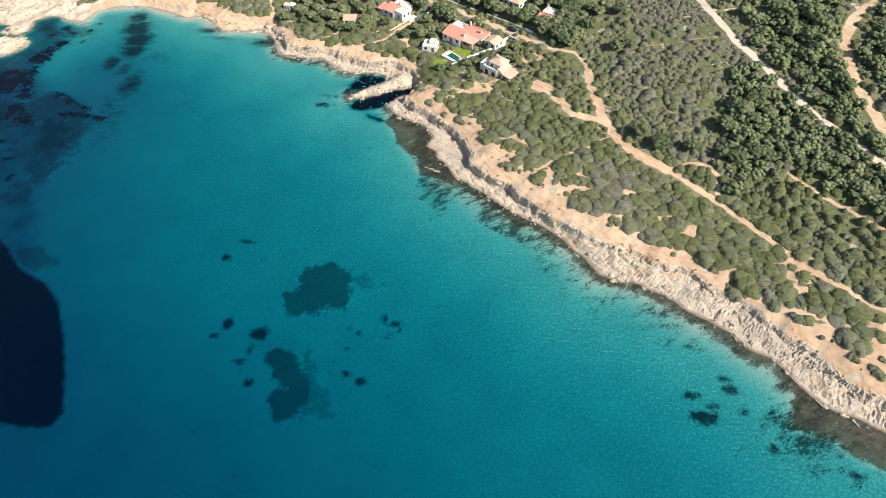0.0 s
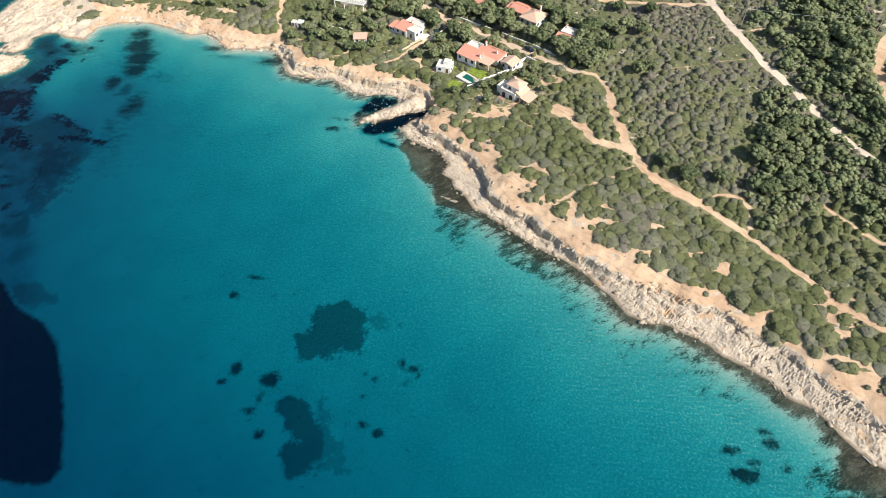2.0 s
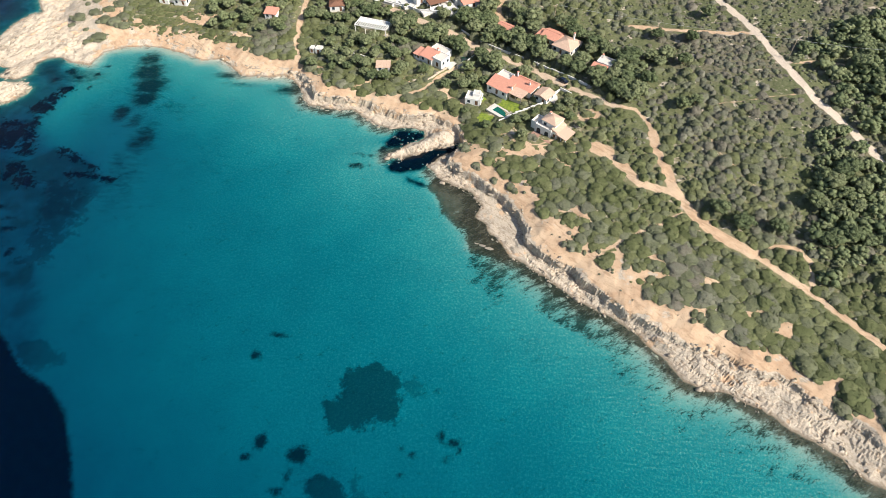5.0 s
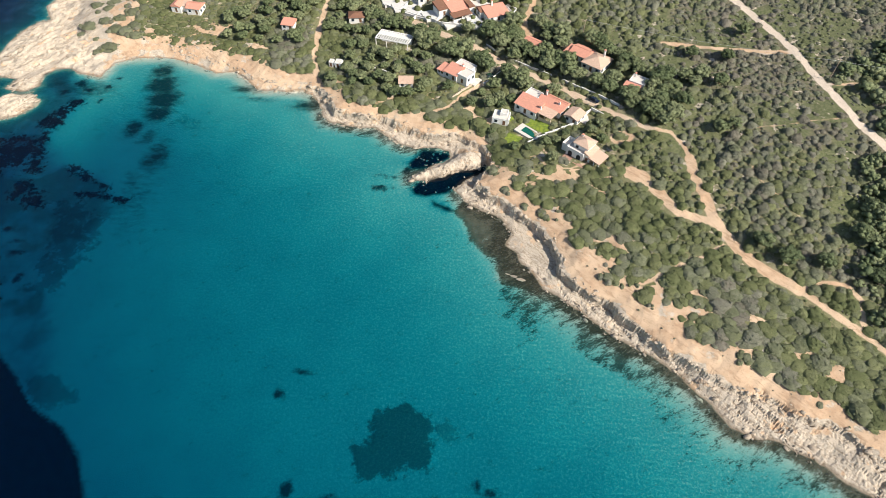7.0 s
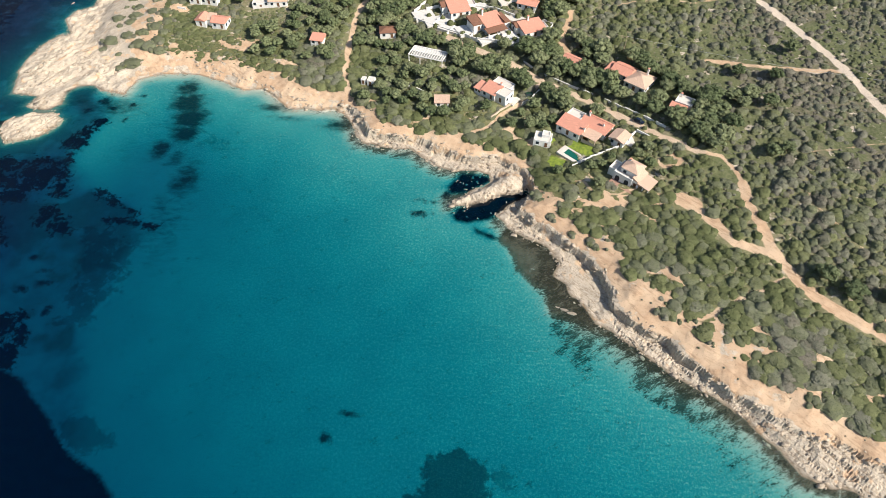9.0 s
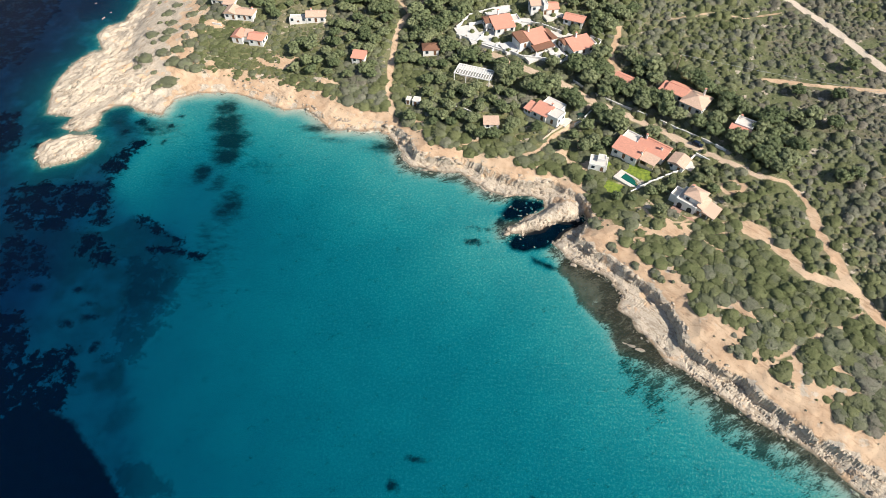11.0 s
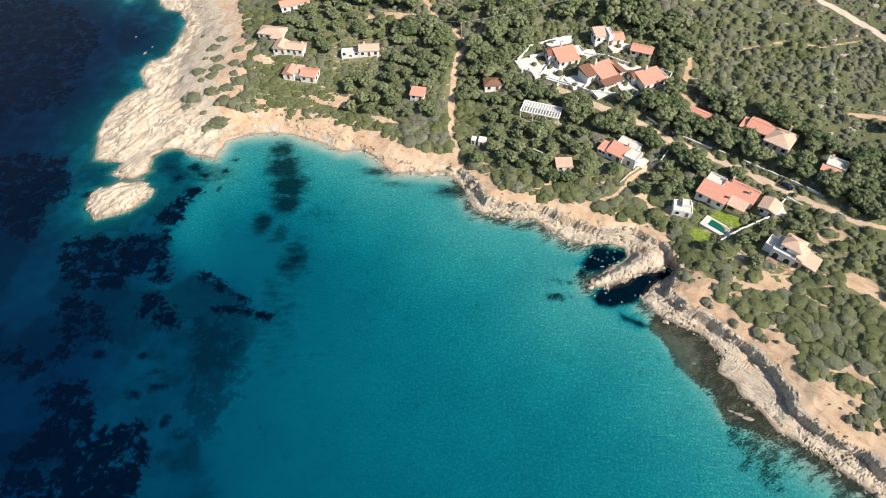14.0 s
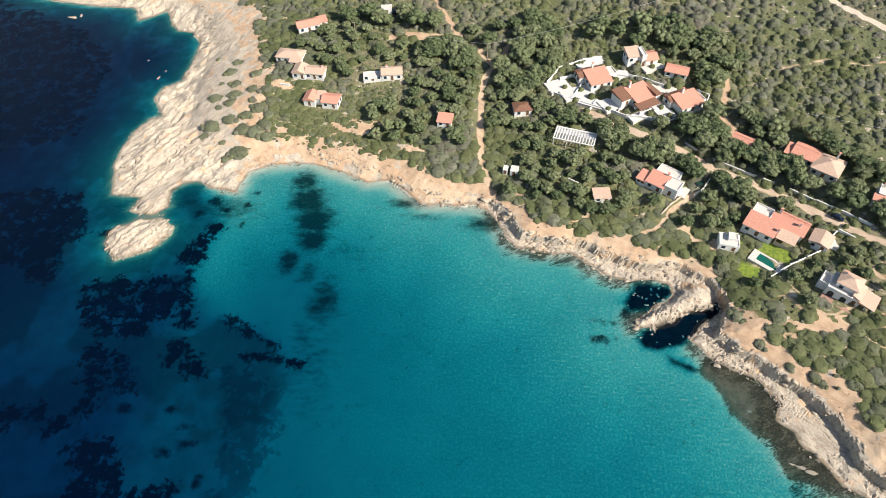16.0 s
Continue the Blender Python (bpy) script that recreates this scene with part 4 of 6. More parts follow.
house("white house with orange tile roofs and flat block", -38.1, 266.4, -36,
      [(-4.2, -4, 2.2, 1.4, 2.6, "shed_front", T, 1.3, "f"), (-7.6, -4.4, -4.2, 0.6, 2.2, "porch", T, 0.6, ""), (2.2, -3.2, 7, 2.4, 3.3, "flat", W_, 0.35, "fR"), (-3.6, 1.4, 4.6, 6.8, 2.9, "flat", W_, 0.35, "b")], [(1.2, 1.8, 4.9)])
house("two-winged house with a terracotta gable and a pale hipped roof", 15.7, 273.0, -36,
      [(-8.8, -1.8, -1, 5.6, 2.6, "gable_x", T, 1.4, "fl"), (-1, -4.8, 7.8, 4.8, 2.8, "hip", P_, 1.8, "fR"), (-11, -2.6, -8.6, 3.4, 2.4, "porch", T, 0.5, "o")], [(4.6, 3.0, 6.6)])
house("small white flat-roofed house with red porch, half hidden by pines", 33.3, 257.0, -30, [(-3.4, -2.4, 3, 2.8, 3.0, "flat", W_, 0.5, "fl"), (-4.2, -5, 1.6, -2.4, 2.3, "porch", T, 0.6, "")], [(-2.4, 1.8, 4.6)])
house("white row house with an orange shed roof and white terraces", -55.9, 318.8, 20, [(-4.6, -4.4, 4.4, 3.8, 2.5, "shed_front", T, 1.5, "flR"), (-7.2, 1.2, 2.6, 6.4, 2.7, "gable_x", BROWN_TILE, 1.0, "l"), (4.2, -1, 8, 4, 2.8, "flat", W_, 0.5, "fR")], [(-0.6, 4.4, 6.2)])
house("white row house with an orange shed roof between brown roofs", -41.2, 308.4, 30, [(-4.4, -4.6, 4.4, 3.6, 2.6, "shed_front", T, 1.5, "flR"), (-9.2, -1.6, -4.2, 4.8, 3.0, "shed_front", BROWN_TILE, 1.1, "f"), (4.2, -4.8, 6.8, 3.0, 2.8, "shed_right", BROWN_TILE, 0.9, "R"), (-5.4, -8.2, 3.6, -4.6, 1.9, "porch", BROWN_TILE, 0.5, "")], [(-2.8, 3.0, 6.8)])
house("white row house with an orange roof and white gable wall", -23.6, 304.1, 26, [(-5, -3.8, 5, 3.6, 2.5, "shed_front", T, 1.4, "fR"), (-6.6, 1.4, 3.2, 6.0, 2.7, "gable_x", BROWN_TILE, 1.0, "l"), (5, -2.6, 6.8, 2.4, 2.2, "flat", W_, 0.5, "R")], [(-0.4, 3.2, 6.0)])
house("white two-storey house with a slanted white stair tower", -39.1, 328.6, 12, [(-5, -2.2, 0.2, 3.4, 4.0, "shed_front", P_, 1.0, "fl"), (0.2, -3.4, 2.0, 2.6, 4.8, "flat", W_, 0.3, "f"), (2.0, -3.6, 7, 2.4, 2.5, "gable_x", T, 1.2, "fR")], ())
house("low cottage with an orange gabled roof under pines", -25.0, 320.4, -20, [(-4.2, -2.6, 4.2, 2.8, 2.5, "gable_x", T, 1.2, "fR")], ())
house("small white cabin with a flat roof behind the beach", -91.4, 273.9, -12, [(-2.2, -1.2, -0.4, 1.2, 2.2, "flat", W_, 0.12, "f"), (0.6, -1.5, 3.4, 1.5, 2.5, "flat", W_, 0.12, "f")], (), name="cabin")
house("low beige-roofed cabin among bushes", -59.1, 261.2, 4, [(-3, -2.2, 2.6, 2.2, 2.2, "shed_front", P_, 0.4, "f")], (), name="cabin")
house("brown-roofed cottage among pines", -85.9, 303.9, 8, [(-3.6, -2.6, 3.2, 2.6, 2.5, "hip", BROWN_TILE, 1.1, "f")], ())
house("small cottage with an orange roof among grey trees", -116.1, 297.9, -8, [(-2.8, -2.2, 2.6, 2.2, 2.4, "shed_front", T, 1.0, "f")], ())
house("small orange-roofed cottage in the pine grove", -7.0, 284.2, -36, [(-3.6, -2.2, 3.4, 2.2, 2.5, "gable_x", T, 1.0, "f")], ())
house("white holiday house with a faded orange gabled roof", -181.5, 361, 24, [(-5.6, -3, 4.2, 3, 2.7, "gable_x", T, 1.3, "fl"), (4.2, -1.6, 8.2, 2.4, 2.5, "shed_front", T, 0.8, "f")], ())
house("white holiday house with a faded pink hipped roof", -185.1, 337.3, -8, [(-5.8, -3.2, 5.8, 3.2, 2.7, "hip", P_, 1.3, "f"), (1.2, -5.4, 5.6, -3.2, 2.4, "shed_front", P_, 0.6, "f")], ())
house("white holiday house with pale orange double roof", -175.6, 326.6, -6, [(-6.2, -3, -0.6, 3, 2.7, "gable_y", P_, 1.4, "fl"), (-0.6, -2.6, 7.2, 3, 2.6, "gable_x", P_, 1.2, "f")], [(6.2, 1.0, 4.4)])
house("white holiday house with orange roofs and a recessed porch", -168, 311, -8, [(-6.4, -2.8, -1.6, 3, 2.7, "gable_y", T, 1.3, "fl"), (-1.6, -1.2, 1.4, 3, 2.6, "shed_front", P_, 1.0, ""), (1.4, -3, 8, 3, 2.7, "gable_x", T, 1.4, "fR")], ())
house("white holiday house with an orange roof beside a walled yard", -141.8, 325.4, 6, [(-2.2, -2.8, 6.2, 2.8, 2.7, "gable_x", P_, 1.4, "fR"), (-10, -2.6, -2.2, 1.8, 1.3, "flat", W_, 0.4, "f")], [(0, 0.8, 4.8)])
house("small white outbuilding beside a sandy yard", -145.8, 366.5, 6, [(-2.6, -2, 2.2, 2, 2.4, "flat", W_, 0.2, "f")], (), name="outbuilding")

# the long pergola in the pines
z = height(-66.9, 287.2)
CLEARINGS.append((-66.9, 287.2, 8.4, 4.4, -16))
pergola = tagged(new("pergola"), "long white pergola with open slats over a terrace among pines", "pergola")
pergola.matrix_world = pose(-66.9, 287.2, z, 0, 0, -16)
part("back_wall", boxed((-7.6, 0.4, -1, 7.6, 3.6, 2.7)), PLASTER, pergola)
for px in (-7.4, -2.5, 2.5, 7.4):
    part("post", boxed((px - 0.14, -3.5, -1, px + 0.14, -3.2, 2.9)), PLASTER, pergola)
part("front_beam", boxed((-7.7, -3.55, 2.9, 7.7, -3.15, 3.2)), PLASTER, pergola)
part("rear_beam", boxed((-7.7, 3.2, 2.9, 7.7, 3.7, 3.2)), PLASTER, pergola)
part("side_beam", boxed((-7.7, -3.15, 2.9, -7.3, 3.2, 3.2)), PLASTER, pergola)
part("side_beam", boxed((7.3, -3.15, 2.9, 7.7, 3.2, 3.2)), PLASTER, pergola)
slat = part("slat", boxed((-0.16, -3.15, 2.95, 0.16, 3.2, 3.14)), PLASTER, pergola)
slat.location.x = -6.6
for k in range(1, 13):
    other = slat.copy()
    scene.collection.objects.link(other)
    other.location.x = -6.6 + 1.1 * k

# pool, its deck and garden walls
pool_z = height(-9.2, 235.2)
pool = tagged(new("swimming_pool"), "green swimming pool in a white stone deck on a lawn", "pool")
pool.matrix_world = pose(-9.0, 234.3, pool_z, 0, 0, -41)
part("deck", boxed((-5.4, -2.9, -2.0, 5.6, -1.5, 0.3), (-5.4, 1.6, -2.0, 5.6, 2.3, 0.3), (-5.4, -1.5, -2.0, -3.3, 1.6, 0.3), (3.3, -1.5, -2.0, 5.6, 1.6, 0.3)), PAVING, pool)
part("basin", boxed((-3.3, -1.5, -2.0, 3.3, 1.6, -1.2)), POOL_TILE, pool)
part("pool_water", boxed((-3.3, -1.5, -1.2, 3.3, 1.6, 0.12)), POOL_WATER, pool)
CLEARINGS.append((-9, 234.3, 6.2, 3.6, -41))
CLEARINGS.extend((x, y, rx * 0.95, ry * 0.95, turn) for x, y, rx, ry, turn in LAWNS)
lounge = tagged(part("pump_box", boxed((5.9, 0.2, -1.0, 8.2, 2.2, 0.9)), PLASTER, None), "low white pump house beside the pool", "pump house")
lounge.matrix_world = pose(-9.0, 234.3, pool_z, 0, 0, -41)


def garden_wall(label, line, tall=1.1, thick=0.28, material=None):
    """A wall along a line, stepping with the ground; each bay has its own coping."""
    wall = tagged(new("garden_wall"), label, "wall", "garden walls")
    wall.matrix_world = pose(line[0][0], line[0][1], height(*line[0]))
    for (ax, ay), (bx, by) in zip(line[:-1], line[1:]):
        length = math.hypot(bx - ax, by - ay)
        bays = max(1, round(length / 4))
        a = math.atan2(by - ay, bx - ax)
        for i in range(bays):
            cx, cy = ax + (bx - ax) * (i + 0.5) / bays, ay + (by - ay) * (i + 0.5) / bays
            z = height(cx, cy)
            half = length / bays / 2 + 0.05
            bm = boxed((-half, -thick / 2, -0.8, half, thick / 2, tall), (-half - 0.02, -thick / 2 - 0.05, tall, half + 0.02, thick / 2 + 0.05, tall + 0.1))
            bmesh.ops.transform(bm, matrix=wall.matrix_world.inverted() @ pose(cx, cy, z, 0, 0, math.degrees(a)), verts=bm.verts)
            part("bay", bm, material or PLASTER, wall)
    return wall


garden_wall("white garden wall below the villa lawn", [(-9.8, 228), (-3.4, 232), (2.6, 234.8), (8, 237.5)], 1.2)
garden_wall("white wall beside the street near the annex", [(10.8, 241), (14.6, 244.8), (18.7, 241.4)], 1.4)
garden_wall("white street wall with posts below the pines", [(4.6, 263), (11.6, 257.4), (19, 252), (25.2, 246.4)], 1.0)
garden_wall("white street wall beside the upper plots", [(-26.8, 285), (-19.3, 277.9), (-8.8, 271.2), (0.2, 265.8)], 0.9)
garden_wall("low white wall of the corner plot", [(-27.4, 261), (-23.4, 264.6), (-20.6, 268.8)], 0.9)
garden_wall("low plot wall beside the cove path", [(-31.3, 261.2), (-36.3, 257.4), (-39.6, 253.4)], 0.7, 0.3, OCHRE)
garden_wall("white terrace wall in front of the row houses", [(-75.8, 313.8), (-66.8, 308.9), (-58.8, 304.6), (-52.8, 301.6)], 1.5)
garden_wall("white terrace wall stepping down among row houses", [(-52.8, 301.6), (-46.8, 298.2), (-38.8, 296.6), (-31.8, 294.8)], 1.6)
garden_wall("white back wall of the row houses", [(-75.8, 318.4), (-70.8, 326.4), (-60.8, 330.4), (-52.8, 331.9)], 1.5)
garden_wall("white wall between two row houses", [(-47.8, 320.4), (-38.8, 317.9), (-30.8, 313.4)], 1.5)
garden_wall("white yard wall with steps", [(-66.8, 308.9), (-62.8, 315.4), (-60.8, 321.4)], 1.3)
garden_wall("white wall beside the lower yard", [(-31.8, 294.8), (-26.8, 297.4), (-16.3, 302.4)], 1.1)
garden_wall("low white wall dividing two front yards", [(-60.2, 302.6), (-56.8, 308.2)], 1.2)
garden_wall("low white wall dividing two front yards", [(-49.8, 299.6), (-47.6, 305.4)], 1.2)
garden_wall("low white wall dividing two front yards", [(-35.2, 295.8), (-33.2, 300.6)], 1.1)
garden_wall("white parapet beside the upper yard", [(-70.4, 320.6), (-63.4, 322.6), (-60.6, 326.8)], 1.2)
garden_wall("white wall round the end house's yard", [(-16.6, 303), (-14.2, 308.4), (-18.4, 311.6)], 1.0)
garden_wall("white wall in the pine gardens", [(-78.8, 271.4), (-70.8, 269.4), (-66.8, 267)], 0.9)
garden_wall("short white wall of a small garden", [(-64.8, 256.6), (-60.8, 256)], 0.9)
garden_wall("low white wall in front of the holiday house", [(-186.8, 320.6), (-182.8, 319.8)], 0.8)
garden_wall("low white wall beside the western gardens", [(-192.8, 297.9), (-187.8, 297.4)], 0.6)


def terrace(label, cx, cy, turn, w, d, lift=0.4, material=None):
    ob = tagged(part("terrace", boxed((-w / 2, -d / 2, -2.5, w / 2, d / 2, 0.25), (-w / 2 - 0.05, -d / 2 - 0.05, 0.25, w / 2 + 0.05, d / 2 + 0.05, 0.33)), material or PAVING, None), label, "terrace", kind="structure")
    ob.matrix_world = pose(cx, cy, height(cx, cy) + lift, 0, 0, turn)
    CLEARINGS.append((cx, cy, w / 2 + 0.4, d / 2 + 0.4, turn))


terrace("white paved terrace in front of the row houses", -64, 312.6, 22, 13, 7, 0.4, LIMEWASH)
terrace("white paved terrace between row houses", -51, 305.6, 28, 10, 7, 0.4, LIMEWASH)
terrace("white paved terrace behind the row houses", -46, 321.5, 20, 8, 5, 0.4, LIMEWASH)
terrace("cream paved yard between row houses", -32, 312.4, -15, 12, 4.5)
terrace("white paved ramp beside the end house", -32.2, 299.6, 28, 6, 7, 0.4, LIMEWASH)
terrace("white paved yard at the lane", -71.5, 317, 25, 9, 7, 0.4, LIMEWASH)
terrace("paved yard of the two-storey house", -33.4, 324, 25, 9, 4)
terrace("white paved strip below the middle house", -41.5, 298.6, 28, 9, 4, 0.4, LIMEWASH)
terrace("white walled terrace below the first row house", -58.4, 306.4, -24, 11, 5, 0.6, LIMEWASH)
terrace("white paved terrace on the upper side of the row", -57, 328.6, 28, 13, 4.5, 0.5, LIMEWASH)
terrace("white steps and landing between the row houses", -35.2, 304.4, 28, 5, 6, 0.7, LIMEWASH)
terrace("pale paved terrace of the corner house", -31.4, 264.6, -36, 6, 7, -0.2)
terrace("pale stone yard beside the annex", 12.6, 240.6, -36, 5, 6, -0.2)
terrace("reddish paved terrace in front of the arched house", 6.9, 217.8, -38, 10, 2.2, -0.45, RED_PAVING)
# ---- poles, wires, cars ----
def tube(bm, a, b, r0, r1, sides=8):
    axis = (Vector(b) - Vector(a)).normalized()
    u = axis.orthogonal().normalized()
    v = axis.cross(u)
    rings = [[bm.verts.new(Vector(p) + rad * (u * math.cos(q) + v * math.sin(q))) for q in np.arange(sides) * 2 * math.pi / sides] for p, rad in ((a, r0), (b, r1))]
    for i in range(sides):
        bm.faces.new((rings[0][i], rings[0][(i + 1) % sides], rings[1][(i + 1) % sides], rings[1][i]))
    bm.faces.new(rings[1]), bm.faces.new(list(reversed(rings[0])))


def utility_pole(x, y, tall=8.2):
    ob = tagged(new("utility_pole"), "pale wooden utility pole with a short crossarm", "pole", "utility poles")
    ob.matrix_world = pose(x, y, height(x, y), 0, 0, 30)
    bm = bmesh.new()
    tube(bm, (0, 0, -0.5), (0, 0, tall), 0.17, 0.11)
    part("post", bm, POLE_WOOD, ob)
    part("crossarm", boxed((-0.7, -0.07, tall - 0.5, 0.7, 0.07, tall - 0.36)), POLE_WOOD, ob)
    for k in (-0.6, 0.6):
        bm = bmesh.new()
        tube(bm, (k, 0, tall - 0.36), (k, 0, tall - 0.14), 0.06, 0.04)
        part("insulator", bm, PLASTER, ob)
    return Vector((x, y, height(x, y) + tall - 0.15))


def wire(a, b, sag):
    bm = bmesh.new()
    pts = [a.lerp(b, s) - Vector((0, 0, sag * 4 * s * (1 - s))) for s in np.linspace(0, 1, 13)]
    for p, q in zip(pts[:-1], pts[1:]):
        tube(bm, p, q, 0.035, 0.035, 4)
    tagged(part("overhead_wire", bm, WIRE, None), "thin pale overhead wire hanging between poles", "wire", "overhead wires")


tops = [utility_pole(x, y) for x, y in ((-158, 349), (-100, 332.5), (-29.4, 355), (40, 378))]
for a, b in zip(tops[:-1], tops[1:]):
    wire(a, b, 1.4)
tops = [utility_pole(x, y) for x, y in ((14, 289.7), (103, 255.4), (152, 246))]
for a, b in zip(tops[:-1], tops[1:]):
    wire(a, b, 1.2)


def car(label, x, y, turn, paint):
    ob = tagged(new("car"), label, "car", "parked cars")
    ob.matrix_world = pose(x, y, height(x, y) + 0.02, 0, 0, turn)
    bm = bmesh.new()
    box(bm, -2.0, -0.85, 0.3, 2.0, 0.85, 0.85)
    bmesh.ops.bevel(bm, geom=bm.edges[:], offset=0.12, segments=2, affect="EDGES")
    part("body", bm, paint, ob)
    bm = bmesh.new()
    low, up = [(-1.6, -0.78), (1.0, -0.78), (1.0, 0.78), (-1.6, 0.78)], [(-1.25, -0.62), (0.45, -0.62), (0.45, 0.62), (-1.25, 0.62)]
    v = [bm.verts.new((*p, 0.84)) for p in low] + [bm.verts.new((*p, 1.4)) for p in up]
    for i in range(4):
        bm.faces.new((v[i], v[(i + 1) % 4], v[4 + (i + 1) % 4], v[4 + i]))
    part("windows", bm, GLASS_DARK, ob)
    part("car_roof", boxed((-1.28, -0.64, 1.39, 0.48, 0.64, 1.45)), paint, ob)
    for wx in (-1.25, 1.25):
        for wy in (-0.82, 0.82):
            bm = bmesh.new()
            tube(bm, (wx, wy - 0.1, 0.32), (wx, wy + 0.1, 0.32), 0.32, 0.32, 12)
            wheel = part("wheel", bm, TYRE, ob)
            bm = bmesh.new()
            tube(bm, (wx, wy - 0.12, 0.32), (wx, wy + 0.12, 0.32), 0.18, 0.18, 8)
            part("rim", bm, PLASTER, wheel)


car("dark blue car parked at the street edge", 16.2, 250.2, -38, CAR_DARK)
car("dark green car parked beside a white wall", -25, 266.2, 30, CAR_GREEN)
car("dark car parked beside the outbuilding", -142.1, 365.4, 80, CAR_DARK)
# ---- scrub and trees ----
def blob(bm, centre, radius, squash, seed, subdivisions=2, rough=0.5):
    """A lumpy clump of leaves with an uneven outline."""
    made = bmesh.ops.create_icosphere(bm, subdivisions=subdivisions, radius=1.0)["verts"]
    for v in made:
        d = v.co.normalized()
        k = 1 + rough * (noise.noise(d * 2.3 + Vector((seed * 3.1, seed, 0))) + 0.6 * noise.noise(d * 6.0 + Vector((0, seed * 1.7, seed))))
        v.co = Vector(centre) + Vector((d.x * radius * k, d.y * radius * k, d.z * radius * squash * k))


def as_arrays(bm):
    bmesh.ops.triangulate(bm, faces=bm.faces)
    bm.verts.index_update()
    v = np.array([v.co[:] for v in bm.verts], np.float32)
    f = np.array([[v.index for v in f.verts] for f in bm.faces], np.int32)
    bm.free()
    return v, f


def merged(name, templates, places, material):
    """One mesh of many clumps: places are rows of x, y, z, width, height, turn, template."""
    verts, faces, tones, start = [], [], [], 0
    for k, (tv, tf) in enumerate(templates):
        rows = places[places[:, 6].astype(int) == k]
        if not len(rows):
            continue
        c, s = np.cos(rows[:, 5])[:, None], np.sin(rows[:, 5])[:, None]
        px = (tv[None, :, 0] * c - tv[None, :, 1] * s) * rows[:, 3, None] + rows[:, 0, None]
        py = (tv[None, :, 0] * s + tv[None, :, 1] * c) * rows[:, 3, None] + rows[:, 1, None]
        pz = tv[None, :, 2] * rows[:, 4, None] + rows[:, 2, None]
        verts.append(np.stack([px, py, pz], -1).reshape(-1, 3))
        faces.append((tf[None] + (start + np.arange(len(rows)) * len(tv))[:, None, None]).reshape(-1, 3))
        start += len(rows) * len(tv)
        tones.append(np.repeat(rows[:, 7] if rows.shape[1] > 7 else np.zeros(len(rows)), len(tv)))
    verts, faces = np.concatenate(verts).astype(np.float32), np.concatenate(faces).astype(np.int32)
    me = bpy.data.meshes.new(name)
    me.vertices.add(len(verts))
    me.vertices.foreach_set("co", verts.ravel())
    me.loops.add(faces.size)
    me.loops.foreach_set("vertex_index", faces.ravel())
    me.polygons.add(len(faces))
    me.polygons.foreach_set("loop_start", np.arange(0, faces.size, 3, dtype=np.int32))
    me.update(calc_edges=True)
    me.attributes.new("tone", "FLOAT", "POINT").data.foreach_set("value", np.concatenate(tones).astype(np.float32))
    me.materials.append(material)
    return new(name, me)


def leaf_flake(bm, c, d, r, s):
    """One small tuft of leaves facing roughly along d."""
    t = d.orthogonal().normalized()
    t.rotate(Matrix.Rotation(r.random() * 6.28, 3, d))
    w = d.cross(t)
    bm.faces.new([bm.verts.new(c + s * (t + d * r.uniform(-0.7, 0.7))), bm.verts.new(c - s * t * 0.7 + s * w), bm.verts.new(c - s * w + s * d * r.uniform(-0.2, 0.7))])


def bush_template(seed, lobes=3, sectors=10, flakes=48):
    """A low spreading shrub: a lumpy dome of several lobes with leaf tufts standing off it."""
    bm = bmesh.new()
    r = random.Random(seed)
    domes = [(0.0, 0.0, 0.40, 0.86)] + [(0.27 * math.cos(a), 0.27 * math.sin(a), r.uniform(0.2, 0.3), r.uniform(0.5, 0.8)) for a in (k * 6.28 / lobes + r.uniform(-0.5, 0.5) for k in range(lobes))]

    def surface(x, y):
        z = 0.0
        for cx, cy, rad, top in domes:
            q = ((x - cx) ** 2 + (y - cy) ** 2) / (rad * rad)
            if q < 1:
                z = max(z, top * math.sqrt(1 - q * q))
        return z + 0.22 * (noise.noise(Vector((x * 7, y * 7, seed * 2.7))) + 0.6 * noise.noise(Vector((x * 15, y * 15, seed)))) * min(1.0, z * 2)

    rings, last = [], bm.verts.new((0, 0, surface(0, 0)))
    for rad in (0.15, 0.30, 0.43, 0.53):
        ring = []
        for i in range(sectors):
            a = i * 6.283 / sectors + rad * 2
            q = rad * (1 + 0.32 * noise.noise(Vector((math.cos(a) * 1.6, math.sin(a) * 1.6, seed * 5.1))))
            x, y = q * math.cos(a), q * math.sin(a)
            ring.append(bm.verts.new((x, y, -0.15 if rad > 0.5 else surface(x, y))))
        rings.append(ring)
    for i in range(sectors):
        j = (i + 1) % sectors
        bm.faces.new((last, rings[0][i], rings[0][j]))
        for a, b in zip(rings[:-1], rings[1:]):
            bm.faces.new((a[i], b[i], b[j], a[j]))
    for _ in range(flakes):
        a, q = r.random() * 6.28, 0.5 * math.sqrt(r.random())
        x, y = q * math.cos(a), q * math.sin(a)
        d = Vector((x * 1.3 + r.gauss(0, 0.35), y * 1.3 + r.gauss(0, 0.35), 0.7)).normalized()
        leaf_flake(bm, Vector((x, y, surface(x, y) + r.uniform(-0.02, 0.10))), d, r, r.uniform(0.045, 0.095))
    return as_arrays(bm)


BUSHES = [bush_template(s, 2 + s % 4) for s in range(8)]


